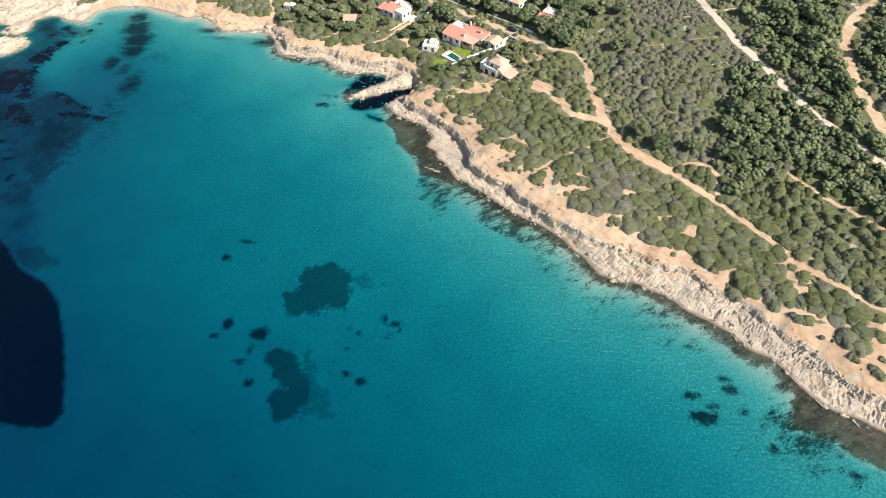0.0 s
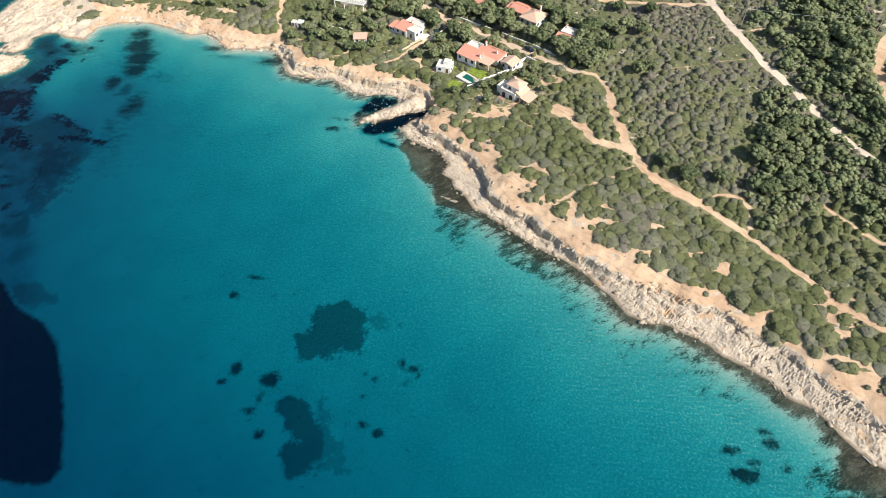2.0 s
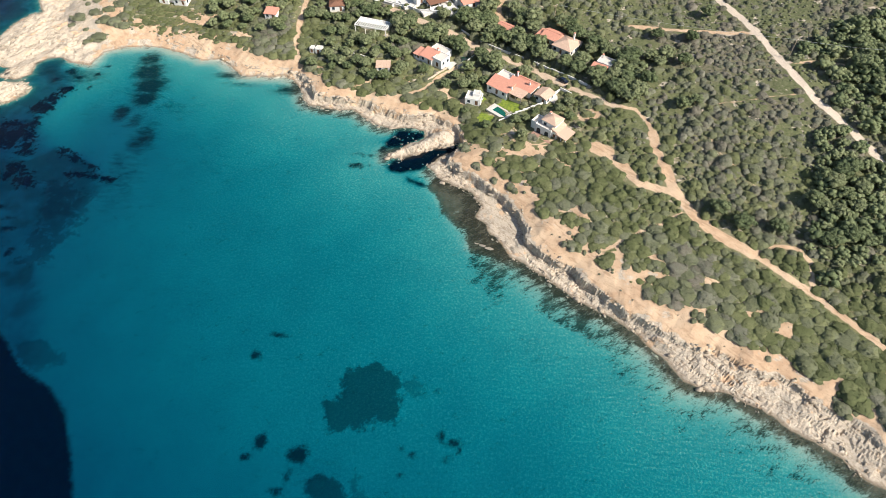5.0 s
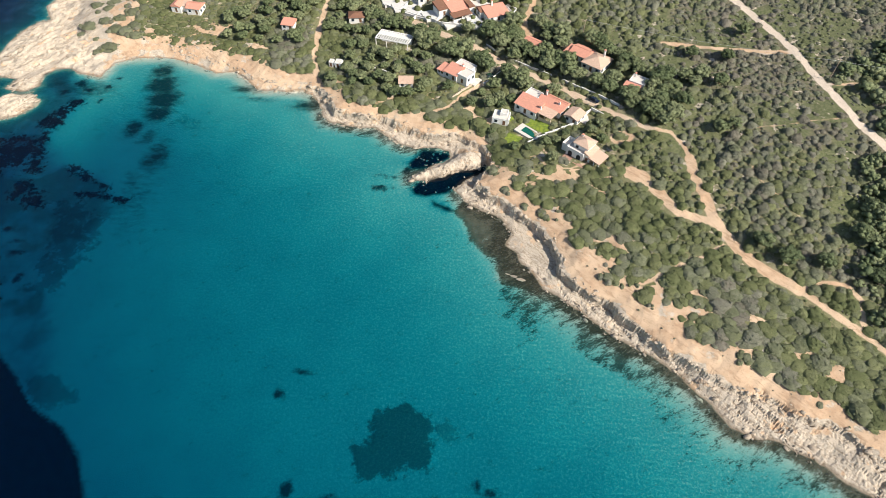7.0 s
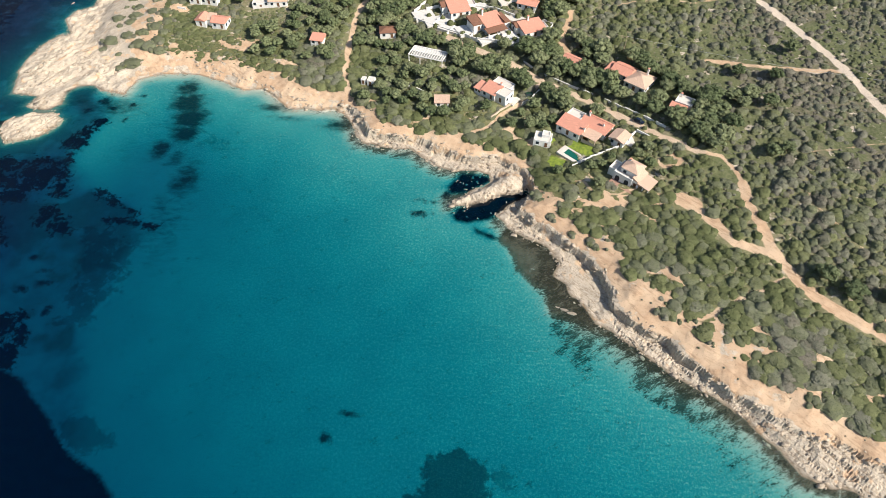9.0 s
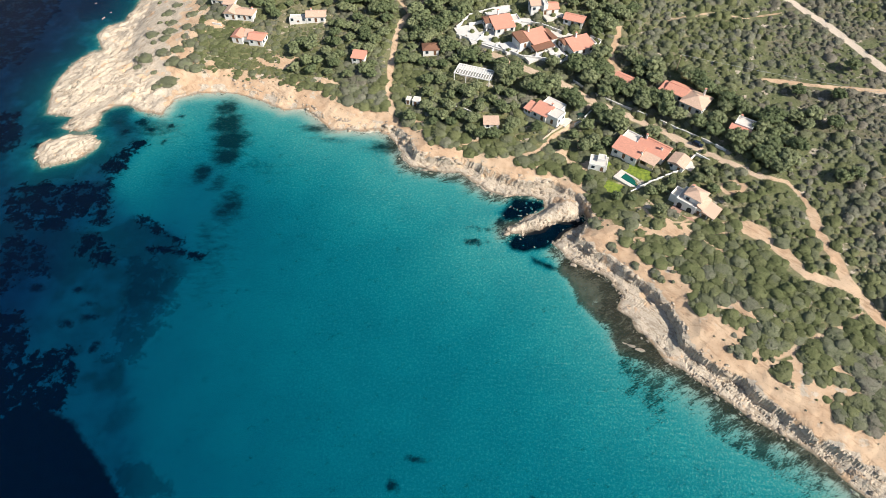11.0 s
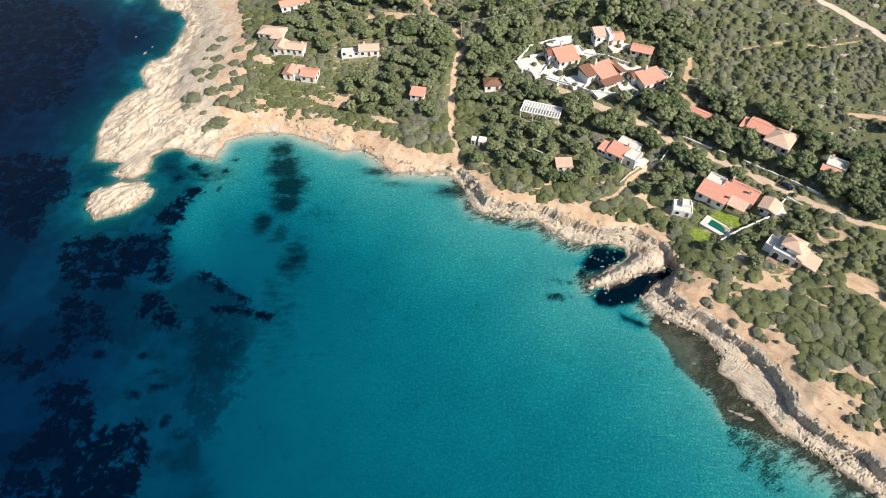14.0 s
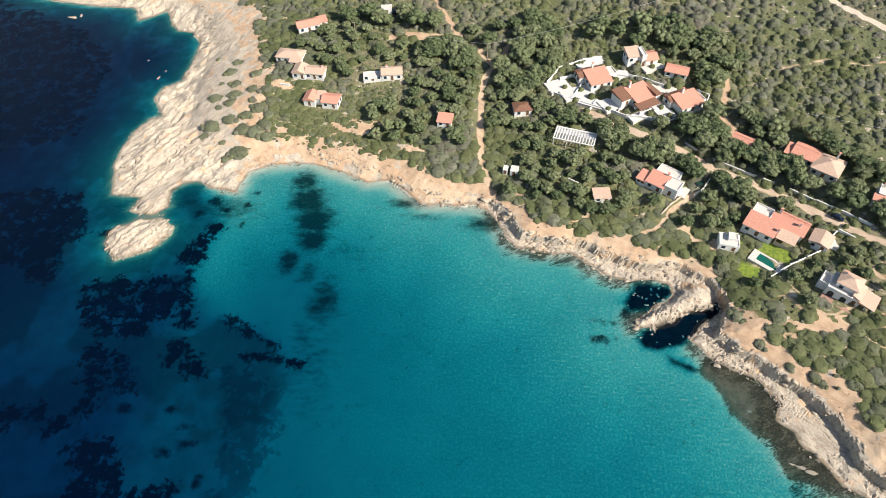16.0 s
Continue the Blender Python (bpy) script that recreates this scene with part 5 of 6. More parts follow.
def scatter(x0, x1, y0, y1, step, seed):
    r = np.random.default_rng(seed)
    gx, gy = np.meshgrid(np.arange(x0, x1, step), np.arange(y0, y1, step))
    return gx.ravel() + r.uniform(-0.5, 0.5, gx.size) * step, gy.ravel() + r.uniform(-0.5, 0.5, gx.size) * step, r


def garden_plots(x, y):
    """Gardens round the houses, where shrubs stand apart."""
    on = np.zeros(x.shape)
    for cx, cy, rx, ry in ((-4, 217, 13, 8), (20, 224, 9, 8), (-62, 262, 12, 7), (-40, 256, 12, 6), (30, 247, 10, 8), (-150, 330, 14, 10), (-28, 262, 9, 6)):
        on = np.maximum(on, ramp(1.15 - np.hypot((x - cx) / rx, (y - cy) / ry), 0, 0.3))
    return on


# dense woods of shrubby trees inland
WOODS = [[(97.8, 210), (115, 226), (135, 184), (144, 160), (160, 128), (136, 139), (116, 162), (89.5, 155), (82, 166), (98, 182)],
         [(105, 256), (128, 275), (160, 285), (150, 240), (143, 217), (144, 190), (148, 165), (143, 168), (130, 192), (116, 220)],
         [(153, 180), (152, 225), (164, 245), (205, 290), (230, 240), (200, 150)]]
THICKET = [(66, 157), (89.5, 157), (107, 140), (150, 100), (175, 108), (136, 139), (116, 162)]


def wooded(x, y):
    best = np.full(x.shape, -30.0)
    for ring in WOODS:
        best = np.maximum(best, ring_depth(x, y, ring, 10))
    return ramp(best + 7 * (fbm(x, y, 11, 2, 421) - 0.5), -1.5, 1.5)


def heath(x, y):
    """Open, dry heath of low shrubs on the upper slope."""
    on = ramp(x, 40, 60) * ramp(y - 0.9 * (150 - x), 150, 175)
    return on * (1 - ramp(x - 0.42 * (260 - y), 92, 108) * (1 - ramp(y, 235, 262))) * (1 - wooded(x, y))


def planted(x, y, info, r):
    """Which scattered places carry scrub: inland of the bare belt, off the tracks and plots."""
    patch = fbm(x, y, 9, 3, 91)
    ok = (info["scrub"] > 0.9) & (info["track"] < -0.5) & ~open_ground(x, y)
    grass = ramp(fbm(x, y, 24, 3, 151), 0.55, 0.66) * ramp(info["scrub"], 25, 40)
    ok &= r.random(len(x)) > 0.62 * grass
    ok &= r.random(len(x)) > 0.66 * garden_plots(x, y)
    return ok & (patch > 0.20 + 0.07 * heath(x, y))


def bushes(x0, x1, y0, y1, step, seed, size):
    x, y, r = scatter(x0, x1, y0, y1, step, seed)
    info = survey(x, y)
    keep = planted(x, y, info, r)
    x, y, z, inland = x[keep], y[keep], info["z"][keep], info["scrub"][keep]
    dry, wood = heath(x, y), wooded(x, y)
    west = ramp(-x, 118, 135) * (1 - ramp(y, 318, 330))
    windy = 1 - ramp(inland, 10, 42)
    green = ramp(ring_depth(x, y, THICKET, 8), -4, 2)
    w = size * (0.66 + 1.0 * r.random(len(x)) ** 2.2) * (1 + 0.35 * windy) * (1 - 0.30 * west) * (1 - 0.22 * dry * (r.random(len(x)) < 0.85)) * (0.85 + 0.4 * fbm(x, y, 12, 2, 55)) * np.clip(0.45 + 0.25 * inland, 0.5, 1)
    tall = (0.26 + 0.30 * r.random(len(x)) ** 1.6) * (1 - 0.52 * windy) * (1 - 0.35 * west) * (1 - 0.12 * dry) * (1 + 0.35 * green)
    kind = np.clip(0.80 * fbm(x, y, 16, 3, 431) + 0.55 * (r.random(len(x)) - 0.5) + 0.05 + 0.24 * dry - 0.22 * green - 0.10 * west, 0, 1)
    return np.stack([x, y, z - 0.12, w, w * tall, r.uniform(0, 6.28, len(x)), r.integers(0, len(BUSHES), len(x)), kind], 1)


scrub = np.concatenate([bushes(-232, 150, 88, 330, 2.0, 3, 2.95), bushes(150, 175, 100, 330, 2.2, 6, 3.0), bushes(-260, 130, 330, 425, 2.5, 4, 3.3), bushes(175, 230, 100, 330, 2.6, 5, 3.2)])
tagged(merged("scrub", BUSHES, scrub, SCRUB_LEAF), "dense grey-green evergreen scrub covering the land behind the shore", "scrub", kind="stuff")


def tuft_template(seed):
    bm = bmesh.new()
    blob(bm, (0, 0, 0.25), 0.5, 0.6, seed, 1, 0.9)
    return as_arrays(bm)


x, y, r = scatter(-225, 150, 90, 390, 2.35, 12)
info = survey(x, y)
thin = (info["scrub"] > -7) & (info["brow"] > 1.5) & (info["headland"] < 0.5) & (r.random(len(x)) < 0.30) & (fbm(x, y, 7, 2, 173) > 0.46)
ok = ((info["scrub"] > 0.1) | thin) & (info["track"] < -0.3) & ~open_ground(x, y) & (fbm(x, y, 5, 3, 171) > 0.36)
x, y, z = x[ok], y[ok], info["z"][ok]
w = r.uniform(0.4, 1.2, len(x)) * np.where(info["scrub"][ok] > 0.1, 1.0, 0.6)
tagged(merged("undergrowth", [tuft_template(k + 40) for k in range(5)], np.stack([x, y, z, w, w * 0.7, r.uniform(0, 6.28, len(x)), r.integers(0, 5, len(x)), np.clip(0.3 + 0.7 * r.random(len(x)), 0, 1)], 1), SCRUB_LEAF), "low tufts of dry undergrowth between the bushes", "undergrowth", kind="stuff")


def pine_crown(seed, clumps=22, flakes=560):
    """An uneven crown of many leaf clumps with tufts of needles standing off them."""
    r = random.Random(seed)
    crown = bmesh.new()
    lobes = []
    for k in range(clumps):
        a, q = k * 2.4 + r.uniform(-0.4, 0.4), 0.40 * math.sqrt((k + 0.5) / clumps) * r.uniform(0.8, 1.1)
        c = Vector((q * math.cos(a), q * math.sin(a), 0.80 - 1.35 * q * q - r.uniform(0, 0.16)))
        rad = r.uniform(0.36, 0.56) / math.sqrt(clumps) + 0.02
        blob(crown, c, rad, 0.85, seed * 5 + k, 1, 0.75)
        lobes.append((c, rad))
    for k in range(clumps // 4):
        a = k * 1.57 + r.random()
        blob(crown, (0.2 * math.cos(a), 0.2 * math.sin(a), 0.45), 0.2, 0.8, seed * 7 + k, 1, 0.5)
    for _ in range(flakes):
        c, rad = r.choice(lobes)
        d = Vector((r.gauss(0, 1), r.gauss(0, 1), r.gauss(0.5, 0.8))).normalized()
        leaf_flake(crown, c + d * rad * r.uniform(0.9, 1.35), d, r, r.uniform(0.022, 0.05))
    return crown


def pine_parts(seed):
    r = random.Random(seed)
    crown = pine_crown(seed)
    trunk = bmesh.new()

    def limb(a, b, r0, r1):
        axis = (Vector(b) - Vector(a)).normalized()
        u = axis.orthogonal().normalized()
        v = axis.cross(u)
        rings = [[trunk.verts.new(Vector(p) + rad * (u * math.cos(q) + v * math.sin(q))) for q in np.arange(6) * math.pi / 3] for p, rad in ((a, r0), (b, r1))]
        for i in range(6):
            trunk.faces.new((rings[0][i], rings[0][(i + 1) % 6], rings[1][(i + 1) % 6], rings[1][i]))

    limb((0, 0, -0.05), (0.02, 0.01, 0.4), 0.035, 0.025)
    limb((0.02, 0.01, 0.4), (0, 0.03, 0.75), 0.025, 0.01)
    for k in range(4):
        a = k * 1.57 + r.random()
        limb((0.02, 0.01, 0.36 + 0.05 * k), (0.3 * math.cos(a), 0.3 * math.sin(a), 0.6 + 0.05 * k), 0.014, 0.006)
    return crown, trunk


# single trees standing in the scrub
LONE = [(68.9, 174.9), (79.5, 173.3), (57.5, 178.1), (62.4, 180.3), (64.2, 232.6), (95.4, 181.4), (101.5, 191.1), (105.4, 195.1), (108.8, 197.5), (93.2, 183.7),
        (103.9, 186.3), (106.2, 181.5), (100.1, 179), (93.8, 167.8), (101.2, 169.9), (105.8, 167.7), (99.3, 193.6), (109.8, 188.4), (54.2, 256.1), (56.3, 274.7),
        (63.5, 256.4), (63.4, 232), (58.7, 231.2), (78.7, 286.5), (51.4, 260.3), (57.7, 261.4), (68.8, 270.5), (2.6, 239), (-9.6, 225.3), (-3.6, 227.6), (0.6, 228.4), (13.6, 232),
        (17.4, 235.6), (20, 229.8), (22.2, 224.2), (-15, 225.8), (-20.6, 230.3), (-23.4, 235), (-28, 242.4)]
COURT_SHRUBS = [(-65.2, 308.1, 2.6, 1.8), (-59, 309.4, 3.0, 2.2), (-49.3, 317.5, 3.4, 2.4), (-37.9, 299.2, 2.6, 1.6), (-30.9, 297.7, 2.8, 1.8), (-61.1, 302.6, 2.4, 1.5), (-46.1, 314.5, 2.8, 2), (-62.6, 313.9, 2.2, 1.6),
                (-39.7, 325, 2.6, 1.8), (-34, 324, 2.4, 1.6), (-33.5, 302.2, 2.2, 1.5), (-53.3, 302.2, 2.6, 1.6), (-69, 315.5, 2.2, 1.6), (-29.5, 313, 2.6, 1.8), (4.6, 240.4, 3.4, 2.6), (7.5, 234.6, 2.4, 1.6),
                (-13.4, 227, 2.8, 1.9), (-12.6, 240.6, 2.2, 1.4), (13.6, 236.8, 3.2, 2.4), (17.8, 246.6, 2.0, 1.3), (-26.6, 269, 2.4, 1.8), (24.4, 229.2, 2.6, 1.1)]
# groves: x, y, half width, half depth, turn, spacing
GROVES = [(22, 268, 34, 12, -36, 4.3), (-15, 292, 36, 13, -36, 4.4), (-62, 290, 48, 17, -25, 4.4), (38, 247, 13, 12, -30, 4.4), (-6, 258, 26, 5, -38, 4.6), (-30, 256, 26, 9, -36, 4.8), (-72, 266, 28, 11, -20, 4.8), (0, 230, 24, 12, -30, 5.6),
          (-116, 322, 18, 38, 0, 5.0), (-85, 332, 18, 26, 0, 5.4), (-14, 326, 16, 14, -36, 5.2), (-150, 346, 36, 24, 0, 6.0), (138, 232, 10, 42, 12, 5.8), (-36, 346, 24, 8, 0, 6.0), (-135, 300, 14, 14, 0, 5.6)]
pines = []
for k in range(6):
    crown, trunk = pine_parts(k + 1)
    tree = tagged(new("pine_tree"), "green bushy pine with a rounded uneven crown in scrub", "tree", "pines of the grove")
    leaves = part("crown", crown, PINE_LEAF, tree).data
    leaves.attributes.new("tone", "FLOAT", "POINT").data.foreach_set("value", np.full(len(leaves.vertices), 0.1 + 0.15 * k, np.float32))
    part("trunk", trunk, BARK, tree)
    pines.append(tree)
rnd = random.Random(5)
taken = list(LONE)
for gx, gy, rx, ry, turn, step in GROVES:
    c, s = math.cos(radians(turn)), math.sin(radians(turn))
    for u in np.arange(-rx, rx, step):
        for v in np.arange(-ry, ry, step):
            a, b = u + rnd.uniform(-0.45, 0.45) * step, v + rnd.uniform(-0.45, 0.45) * step
            if (a / rx) ** 2 + (b / ry) ** 2 < 1.0:
                taken.append((gx + a * c - b * s, gy + a * s + b * c))
pts = np.array(taken)
info = survey(pts[:, 0], pts[:, 1])
keep = (info["scrub"] > 1.5) & (info["track"] < -2.7) & ~open_ground(pts[:, 0], pts[:, 1], 1.9)
chosen, more = [], []
for (x, y), z in zip(pts[keep], info["z"][keep]):
    if any((x - a) ** 2 + (y - b) ** 2 < 10 for a, b in chosen):
        continue
    garden = y < 243 and -32 < x < 32
    size = rnd.uniform(3.2, 4.8) if garden else rnd.uniform(5.4, 7.4) if x > 50 and len(chosen) < 27 else rnd.uniform(4.2, 6.2) if y < 268 - 0.7 * (x + 30) else rnd.uniform(5.8, 9.4)
    turn, wide, tall = rnd.random() * 6.28, size * rnd.uniform(0.95, 1.15), size * rnd.uniform(0.75, 0.98)
    chosen.append((x, y))
    n_ = len(chosen) - 1
    if n_ >= 300:
        more.append((x, y, z - 0.1, wide, tall, turn, rnd.randrange(6), rnd.random() * 0.9))
        continue
    m = Matrix.Translation((x, y, z - 0.1)) @ Matrix.Rotation(turn, 4, "Z")
    tree = copy_thing(pines[n_ % 6], m) if n_ >= 6 else pines[n_]
    tree.matrix_world = m
    tree.scale = (wide, size * rnd.uniform(0.95, 1.1), tall)

# shrubs in the courtyards of the row houses and beside the villas: x, y, width, height
for k, (x, y, w, h) in enumerate(COURT_SHRUBS):
    shrub = tagged(merged("shrub", BUSHES, np.array([(0, 0, 0, w, h, k * 1.3, k % 8, 0.1 + 0.06 * (k % 5)), (0.3 * w, 0.1 * w, 0, 0.6 * w, 0.8 * h, k, (k + 3) % 8, 0.2)]), SCRUB_LEAF), "dark green garden shrub beside white house walls", "shrub", "garden shrubs")
    shrub.matrix_world = pose(x, y, height(x, y) + (0.55 if y > 296 else -0.05))

# woods too dense to tell the trees apart
x, y, r = scatter(80, 232, 100, 292, 3.6, 33)
info = survey(x, y)
ok = (wooded(x, y) > 0.5) & (info["track"] < -1.4) & (r.random(len(x)) > 0.12)
x, y, z = x[ok], y[ok], info["z"][ok]
w = r.uniform(3.6, 6.8, len(x))
wood_shapes = [as_arrays(pine_crown(k + 50, 9, 110)) for k in range(6)]
grove_shapes = [as_arrays(pine_crown(k + 70, 16, 260)) for k in range(6)]
if more:
    tagged(merged("pine_grove", grove_shapes, np.array(more), PINE_LEAF), "pines standing close together behind the houses", "pines", kind="stuff")
tagged(merged("woods", wood_shapes, np.stack([x, y, z - 0.14 * w, w, w * r.uniform(0.6, 0.95, len(x)), r.uniform(0, 6.28, len(x)), r.integers(0, 6, len(x)), r.random(len(x)) * 0.9], 1), PINE_LEAF), "dense dark green woods of shrubby trees on the slope", "woods", kind="stuff")

# single cushions of scrub on the bare belt: x, y, half width
CUSHIONS_WEST = [(-211.2, 298.6, 5.5), (-213.4, 294.0, 2.6), (-205.0, 290.4, 1.8), (-204.6, 301.2, 4.2), (-197.9, 296.5, 5.2), (-192.9, 295.6, 5.7), (-187.8, 293.8, 4.7), (-197.5, 286.3, 6.2),
                 (-202.6, 282.8, 3.1), (-214.5, 315.2, 4.2), (-206.8, 311.4, 3.4), (-207.1, 323.7, 3.9), (-198.6, 318.9, 3.9), (-205.8, 316.7, 3.9), (-211.2, 308.9, 2.1), (-197.9, 303.9, 3.9),
                 (-214.1, 324.6, 1.8), (-212.4, 332.3, 3.9), (-197.4, 311.8, 2.6), (-193.1, 307.6, 4.7), (-188.8, 304.3, 3.9), (-221.5, 344.4, 1.6), (-211.3, 339.2, 3.1), (-198.9, 329.4, 3.6),
                 (-189.7, 299.4, 5.2), (-191.9, 318.2, 4.7), (-189.1, 311.4, 4.2)]
CUSHIONS_BELT = [(-5.1, 195.2, 2.4), (-3.9, 192.9, 2.2), (0, 195.1, 1), (-0.3, 191.4, 0.7), (4.8, 192.3, 2.5), (-11.3, 198.4, 2.1), (-18.1, 205.3, 2.6), (-14.8, 209.9, 2.2),
                 (-12.4, 207.9, 1), (-22.2, 215, 3.6), (5.4, 184.5, 1.4), (18.4, 164.8, 1.2), (22.7, 165.3, 1.1), (25.1, 162, 2.1), (25.9, 158.5, 1.2), (14.5, 168, 3.6),
                 (50.6, 141.9, 2.6), (48.7, 140.3, 1.4), (84.5, 115.5, 4.2), (93.9, 109.4, 1.4), (112.3, 92.7, 2), (109.8, 99.3, 0.9), (105.6, 99.6, 1), (114.2, 96.1, 4),
                 (108.2, 98.2, 0.8), (117.2, 88.4, 2.8), (100.4, 105.3, 2.6), (119.9, 92, 1.4)]
for k, (x, y, r_) in enumerate(CUSHIONS_WEST + CUSHIONS_BELT):
    rr = random.Random(k)
    rows = [(0, 0, 0, r_ * 1.3, 0.55 + 0.16 * r_, rr.random() * 6.28, rr.randrange(8), 0.55)]
    for _ in range(int(r_ * 2.2)):
        a, q = rr.random() * 6.28, r_ * 0.72 * math.sqrt(rr.random())
        rows.append((q * math.cos(a) * 1.15, q * math.sin(a) * 0.75, 0, rr.uniform(0.7, 1.1) * min(2.6, 0.6 + r_ * 0.7), rr.uniform(0.6, 0.95), rr.random() * 6.28, rr.randrange(8), rr.uniform(0.35, 0.8)))
    bush = tagged(merged("bush", BUSHES, np.array(rows), SCRUB_LEAF), "low rounded grey-green bush on bare sandy ground", "bush", "bushes of the bare belt")
    bush.matrix_world = pose(x, y, height(x, y) - 0.1, 0, 0, -35 if x > -100 else 10)
# ---- boulders along the shore ----
def rock_mesh(seed):
    """An angular block with chipped corners."""
    bm = bmesh.new()
    r = random.Random(seed)
    pts = [Vector((r.gauss(0, 1), r.gauss(0, 1), r.gauss(0, 0.8))).normalized() for _ in range(9)]
    for p in pts:
        bm.verts.new((p.x * 0.6, p.y * 0.45, p.z * 0.4))
    hull = bmesh.ops.convex_hull(bm, input=bm.verts)
    bmesh.ops.delete(bm, geom=list({g for g in hull["geom_interior"] + hull["geom_unused"]}), context="VERTS")
    return bm


def rock_material(name, light, dark):
    n = Nodes(name, 0.95, 0, 0.15)
    own = n.tree.nodes.new("ShaderNodeObjectInfo").outputs["Random"]
    isle = n.tree.nodes.new("ShaderNodeNewGeometry").outputs["Random Per Island"]
    c = n.mix(n.math("FRACT", n.math("ADD", own, isle)), light, dark)
    c = n.mix(n.span(n.noise(0.5, 5, 0.7), 0.5, 0.7, 0, 0.8), c, (0.24, 0.18, 0.125))
    n.bump(n.noise(0.5, 6, 0.75), 1.0, 0.3)
    return n.colour(c)


SHORE_ROCK = rock_material("shore_rock", (0.54, 0.44, 0.33), (0.38, 0.315, 0.245))
HEAD_ROCK = rock_material("headland_rock", (0.52, 0.435, 0.335), (0.42, 0.35, 0.27))
ROCKS = []
for k in range(6):
    me = bpy.data.meshes.new("boulder")
    bm = rock_mesh(k + 20)
    bm.to_mesh(me)
    bm.free()
    me.materials.append(SHORE_ROCK)
    ROCKS.append(me)


def along(line, step, spread_, seed):
    """Places strewn along a line."""
    r, out = random.Random(seed), []
    for (ax, ay), (bx, by) in zip(line[:-1], line[1:]):
        length = math.hypot(bx - ax, by - ay)
        for _ in range(max(1, int(length / step))):
            s = r.random()
            out.append((ax + (bx - ax) * s + r.gauss(0, spread_), ay + (by - ay) * s + r.gauss(0, spread_)))
    return out


def slab_mesh(seed):
    """A long, flat-topped slab with broken ends."""
    bm = bmesh.new()
    r = random.Random(seed)
    for x, y in ((-0.5, -0.2), (-0.42, 0.22), (-0.1, 0.3), (0.2, -0.28), (0.46, -0.16), (0.5, 0.2), (0.1, 0.26), (-0.2, -0.26)):
        x, y = x + r.uniform(-0.08, 0.08), y + r.uniform(-0.06, 0.06)
        bm.verts.new((x, y, r.uniform(0.12, 0.24)))
        bm.verts.new((x * 1.12, y * 1.2, -0.35))
    hull = bmesh.ops.convex_hull(bm, input=bm.verts)
    bmesh.ops.delete(bm, geom=list({g for g in hull["geom_interior"] + hull["geom_unused"]}), context="VERTS")
    return bm


def strew(line, step, spread_, seed, turn_spread=0.35):
    """Places along a line with the line's own direction."""
    r, out = random.Random(seed), []
    for (ax, ay), (bx, by) in zip(line[:-1], line[1:]):
        length, turn = math.hypot(bx - ax, by - ay), math.atan2(by - ay, bx - ax)
        for _ in range(max(1, int(length / step))):
            s = r.random()
            out.append((ax + (bx - ax) * s + r.gauss(0, spread_), ay + (by - ay) * s + r.gauss(0, spread_), turn + r.gauss(0, turn_spread)))
    return np.array(out)


slab_shapes = [as_arrays(slab_mesh(k)) for k in range(8)]
runs = np.concatenate([strew(BROW_NEAR[2:], 0.55, 0.9, 1), strew(BROW_BAY[:17], 0.6, 1.0, 2), strew(SHORE_NEAR[2:], 0.9, 1.5, 3), strew(SHORE_BAY[:26], 0.6, 1.4, 4)])
info = survey(runs[:, 0], runs[:, 1])
lumpy = fbm(runs[:, 0], runs[:, 1], 7, 2, 301)
ok = (info["z"] > -0.3) & (lumpy > 0.42) & (info["scrub"] < 0.5)
runs, zz = runs[ok], info["z"][ok]
size = rng.uniform(0.5, 1.1, len(runs)) * (0.8 + 1.6 * rng.random(len(runs)) ** 3)
tagged(merged("rock_slabs", slab_shapes, np.stack([runs[:, 0], runs[:, 1], zz + rng.uniform(-0.12, 0.12, len(runs)) * size, size, size * rng.uniform(0.35, 0.8, len(runs)), runs[:, 2], rng.integers(0, 8, len(runs))], 1), SHORE_ROCK),
       "broken slabs of pale layered rock along the bank", "rock", kind="stuff")
# long ribs of the headland and the islet
hx, hy, _ = scatter(-252, -190, 228, 396, 1.9, 17)
info = survey(hx, hy)
ok = (np.maximum(info["headland"], info["isle"] > 0) > 0.6) & (info["z"] > 0.2) & (info["scrub"] < -3) & (fbm(hx, hy, 8, 2, 311) > 0.58)
hx, hy, zz = hx[ok], hy[ok], info["z"][ok]
size = rng.uniform(1.2, 3.2, len(hx))
rib_shapes = [(v * np.array([1.7, 0.42, 0.8], np.float32), f) for v, f in slab_shapes]
tagged(merged("headland_ribs", rib_shapes, np.stack([hx, hy, zz - 0.1 * size, size, size * rng.uniform(0.25, 0.5, len(hx)), radians(57) + rng.normal(0, 0.09, len(hx)), rng.integers(0, 8, len(hx))], 1), HEAD_ROCK),
       "long pale ribs of layered rock on the headland", "rock", kind="stuff")
r_ = random.Random(9)
big = along(BROW_NEAR[2:], 2.4, 0.9, 1) + along(BROW_BAY[:11], 1.6, 1.2, 2) + along(SHORE_BAY[:17], 1.5, 1.3, 3) + along(SHORE_NEAR[20:], 1.8, 1.0, 4)
pick = r_.sample(big, min(130, len(big)))
pz = survey(np.array([p[0] for p in pick]), np.array([p[1] for p in pick]))["z"]
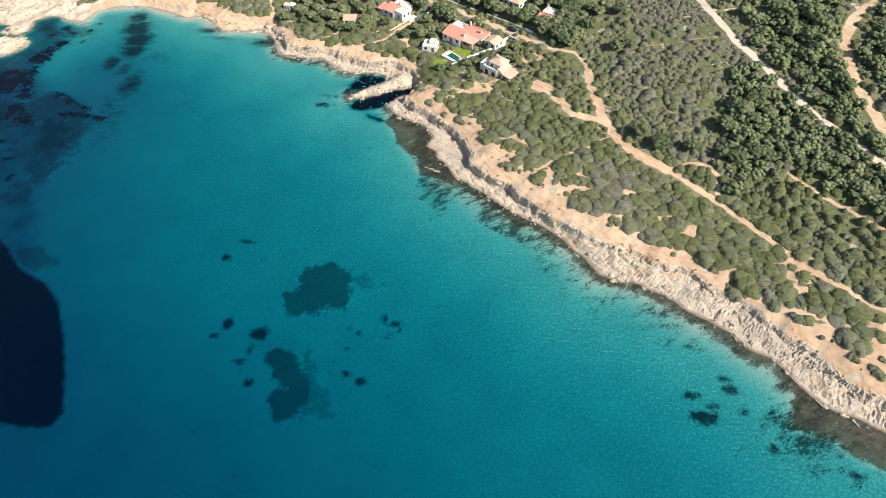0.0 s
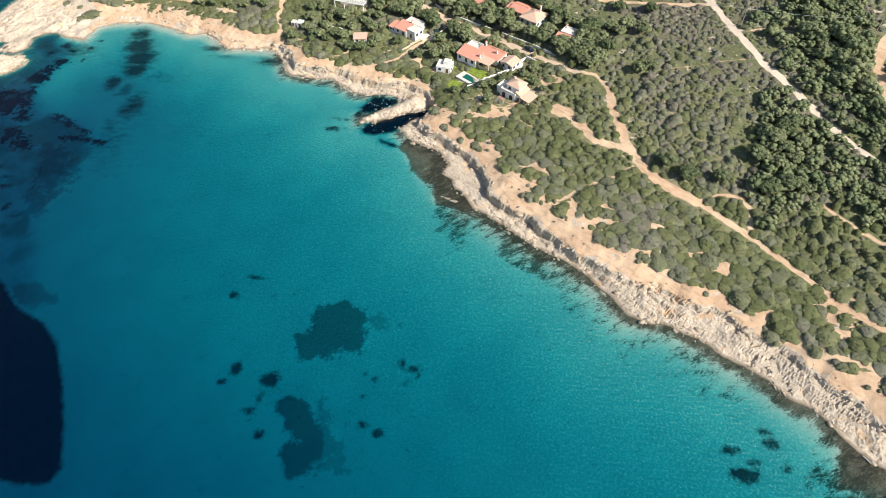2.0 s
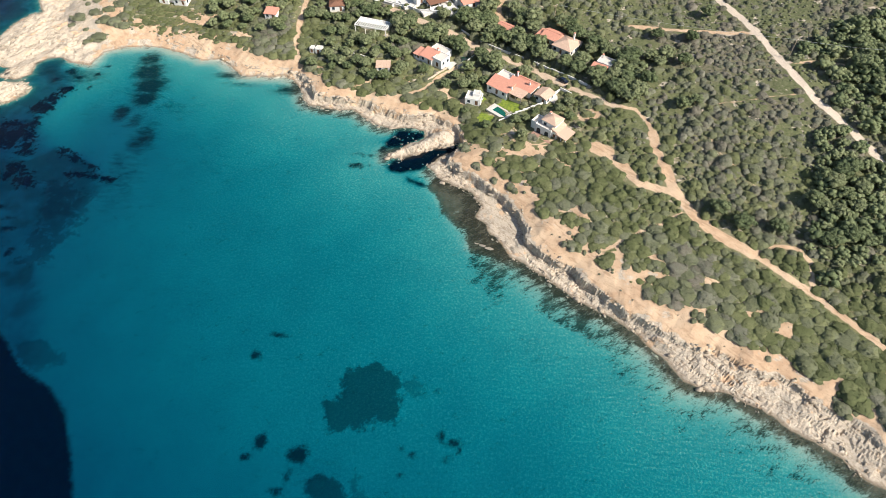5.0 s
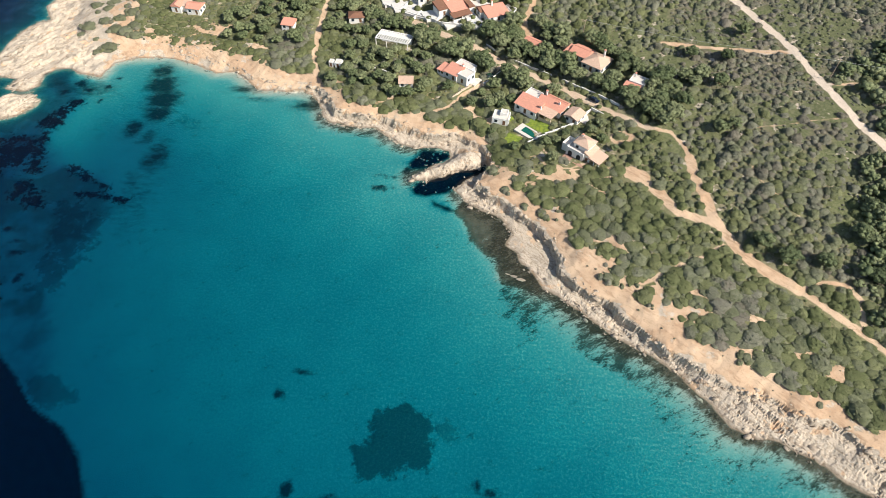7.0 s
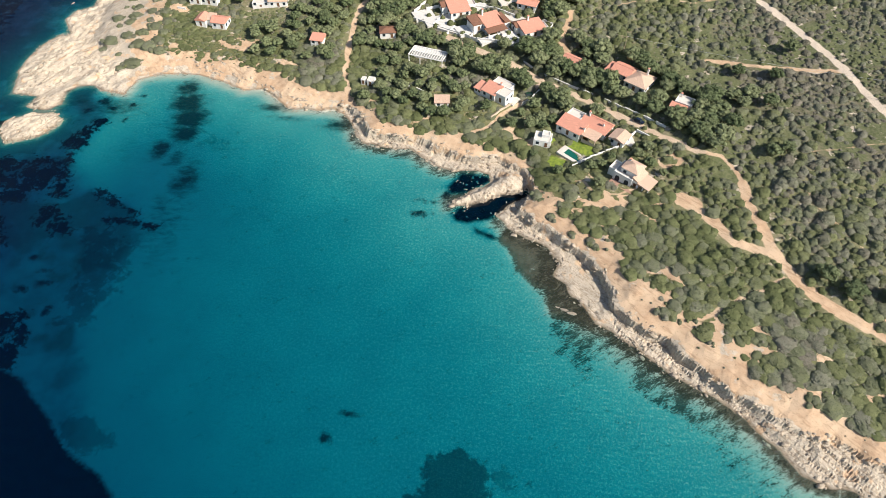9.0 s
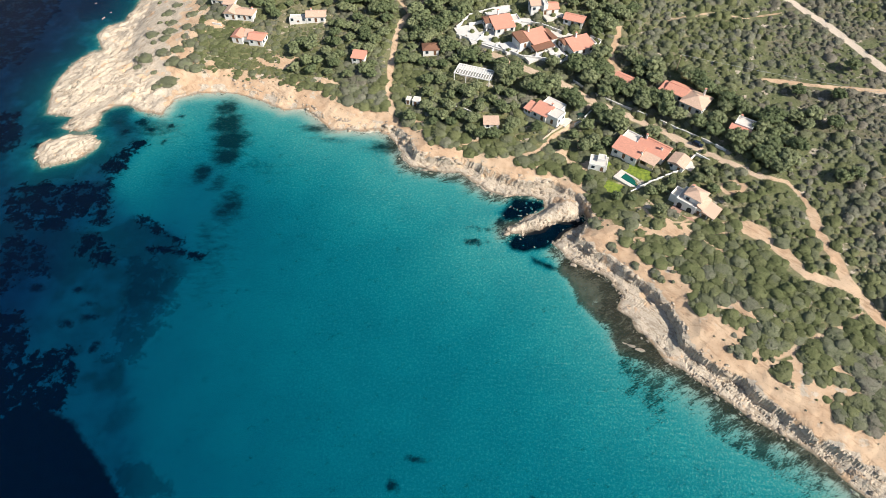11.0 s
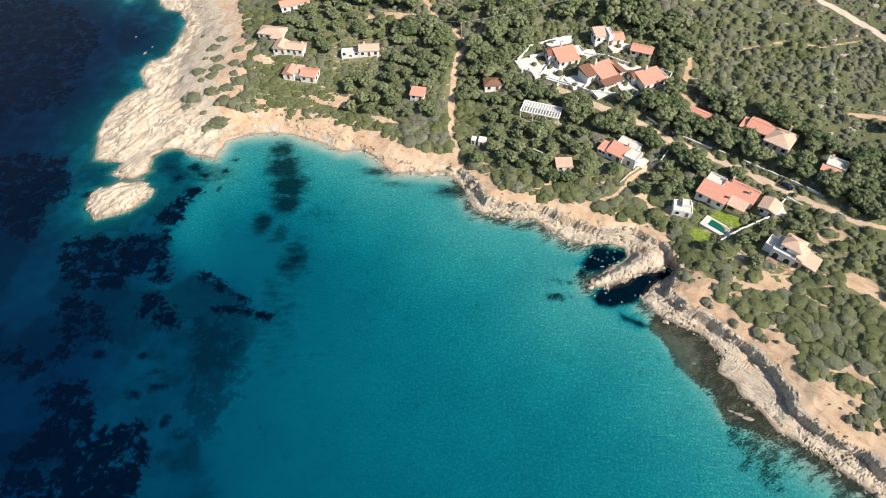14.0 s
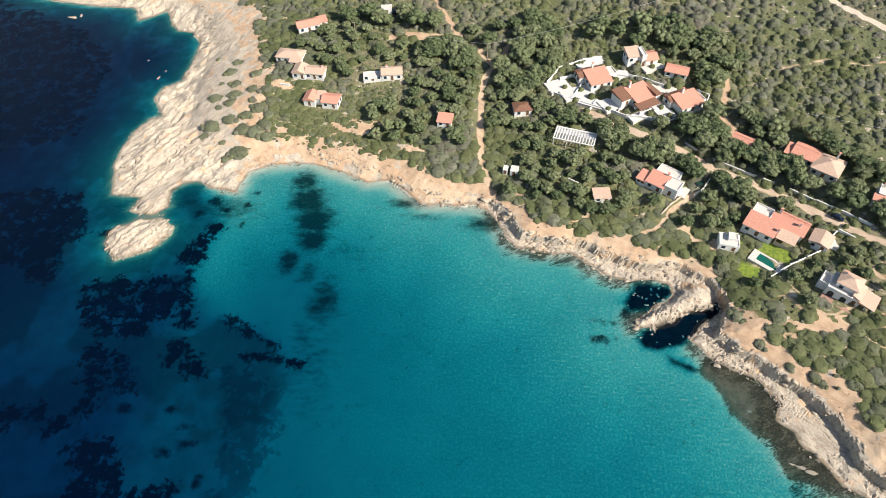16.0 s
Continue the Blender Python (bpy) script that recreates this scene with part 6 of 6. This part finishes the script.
for (x, y), z in zip(pick, pz):
    if z < -0.5:
        continue
    rock = tagged(new("boulder", ROCKS[r_.randrange(6)]), "pale angular boulder lying on the rocky shore", "boulder", "boulders along the shore")
    s = r_.choice((0.5, 0.7, 0.9, 1.2, 1.6))
    rock.matrix_world = pose(x, y, max(z, -0.25) + 0.08 * s, r_.uniform(-25, 25), r_.uniform(-25, 25), r_.uniform(0, 360))
    rock.scale = (s, s * r_.uniform(0.6, 1.2), s * r_.uniform(0.6, 1.1))
small = along(SHORE_NEAR[2:] + SHORE_BAY + SHORE_HEAD[:24], 0.4, 1.4, 6) + along(ISLET + ISLET[:1], 0.5, 1.0, 8)
sx, sy = np.array([p[0] for p in small]), np.array([p[1] for p in small])
info = survey(sx, sy)
ok = (info["z"] > -0.35) & (fbm(sx, sy, 9, 2, 201) > 0.52) & (info["beach"] * rng.random(len(sx)) < 0.55)
stone_shapes = [as_arrays(rock_mesh(k + 60)) for k in range(6)]
size = rng.uniform(0.35, 1.0, ok.sum()) ** 1.4
tagged(merged("shore_stones", stone_shapes, np.stack([sx[ok], sy[ok], np.maximum(info["z"][ok], -0.2) + 0.1 * size, size, size, rng.uniform(0, 6.28, ok.sum()), rng.integers(0, 6, ok.sum())], 1), SHORE_ROCK),
       "broken pale stones strewn along the waterline and bank", "stones", kind="stuff")
# skerries off the headland and pale stones on the shallow shelf
for x, y, s in ((-309.8, 384.8, 3.4), (-306.5, 386.5, 2.0), (-258, 349, 1.1), (-248.5, 336, 1.5), (-247, 341, 1.1)):
    rock = tagged(new("skerry", ROCKS[int(s * 10) % 6]), "low pale rock rising from the sea off the headland", "rock", "skerries off the headland")
    rock.matrix_world = pose(x, y, -0.1, 4, -6, 50 * s)
    rock.scale = (s * 1.5, s, s * 0.7)


def driftwood(x, y, turn, length):
    """A bleached trunk with a broken side branch."""
    bm = bmesh.new()
    tube(bm, (-length / 2, 0, 0.1), (0, 0.12, 0.16), 0.17, 0.15)
    tube(bm, (0, 0.12, 0.16), (length / 2, -0.05, 0.12), 0.15, 0.07)
    log = tagged(new("driftwood_log"), "bleached driftwood log lying at the waterline", "log", "driftwood logs")
    log.matrix_world = pose(x, y, max(height(x, y), -0.05), 0, 0, turn)
    part("log_trunk", bm, BLEACHED, log)
    bm = bmesh.new()
    tube(bm, (0.2, 0.1, 0.18), (0.7, 0.55, 0.4), 0.06, 0.025)
    part("branch", bm, BLEACHED, log)


BLEACHED = plain("bleached_wood", (0.72, 0.66, 0.57), 0.4, 0.25, 0.9, 0.02)
driftwood(100.8, 80.5, -55, 2.6)
driftwood(108.8, 75.1, -55, 2.4)
# a pale slab just awash on the brown platform
for x, y, s in ((-15, 170.4, 1.7), (-12.4, 169.2, 1.9), (-16.9, 171.3, 1.0)):
    rock = tagged(new("awash_slab", ROCKS[int(s * 10) % 6]), "pale flat rock just breaking the surface beside the shelf", "rock", "slabs awash")
    rock.matrix_world = pose(x, y, -0.02, 3, -4, -28 + 9 * s)
    rock.scale = (s * 1.6, s * 0.8, s * 0.3)
# pale stones standing in the dark water of the cove
r_ = random.Random(21)
for _ in range(24):
    ring = COVE_WEED[r_.randrange(2)][2]
    (ax, ay), (bx, by), (cx, cy) = r_.sample(ring, 3)
    u, v = sorted((r_.random(), r_.random()))
    x, y, s = ax * u + bx * (v - u) + cx * (1 - v), ay * u + by * (v - u) + cy * (1 - v), r_.uniform(0.5, 1.2)
    rock = tagged(new("cove_stone", ROCKS[r_.randrange(6)]), "pale stone just breaking the dark water of the cove", "stone", "stones in the cove")
    rock.matrix_world = pose(x, y, -0.03, r_.uniform(-8, 8), r_.uniform(-8, 8), r_.uniform(0, 360))
    rock.scale = (s * 1.2, s * 1.1, s * 0.16)
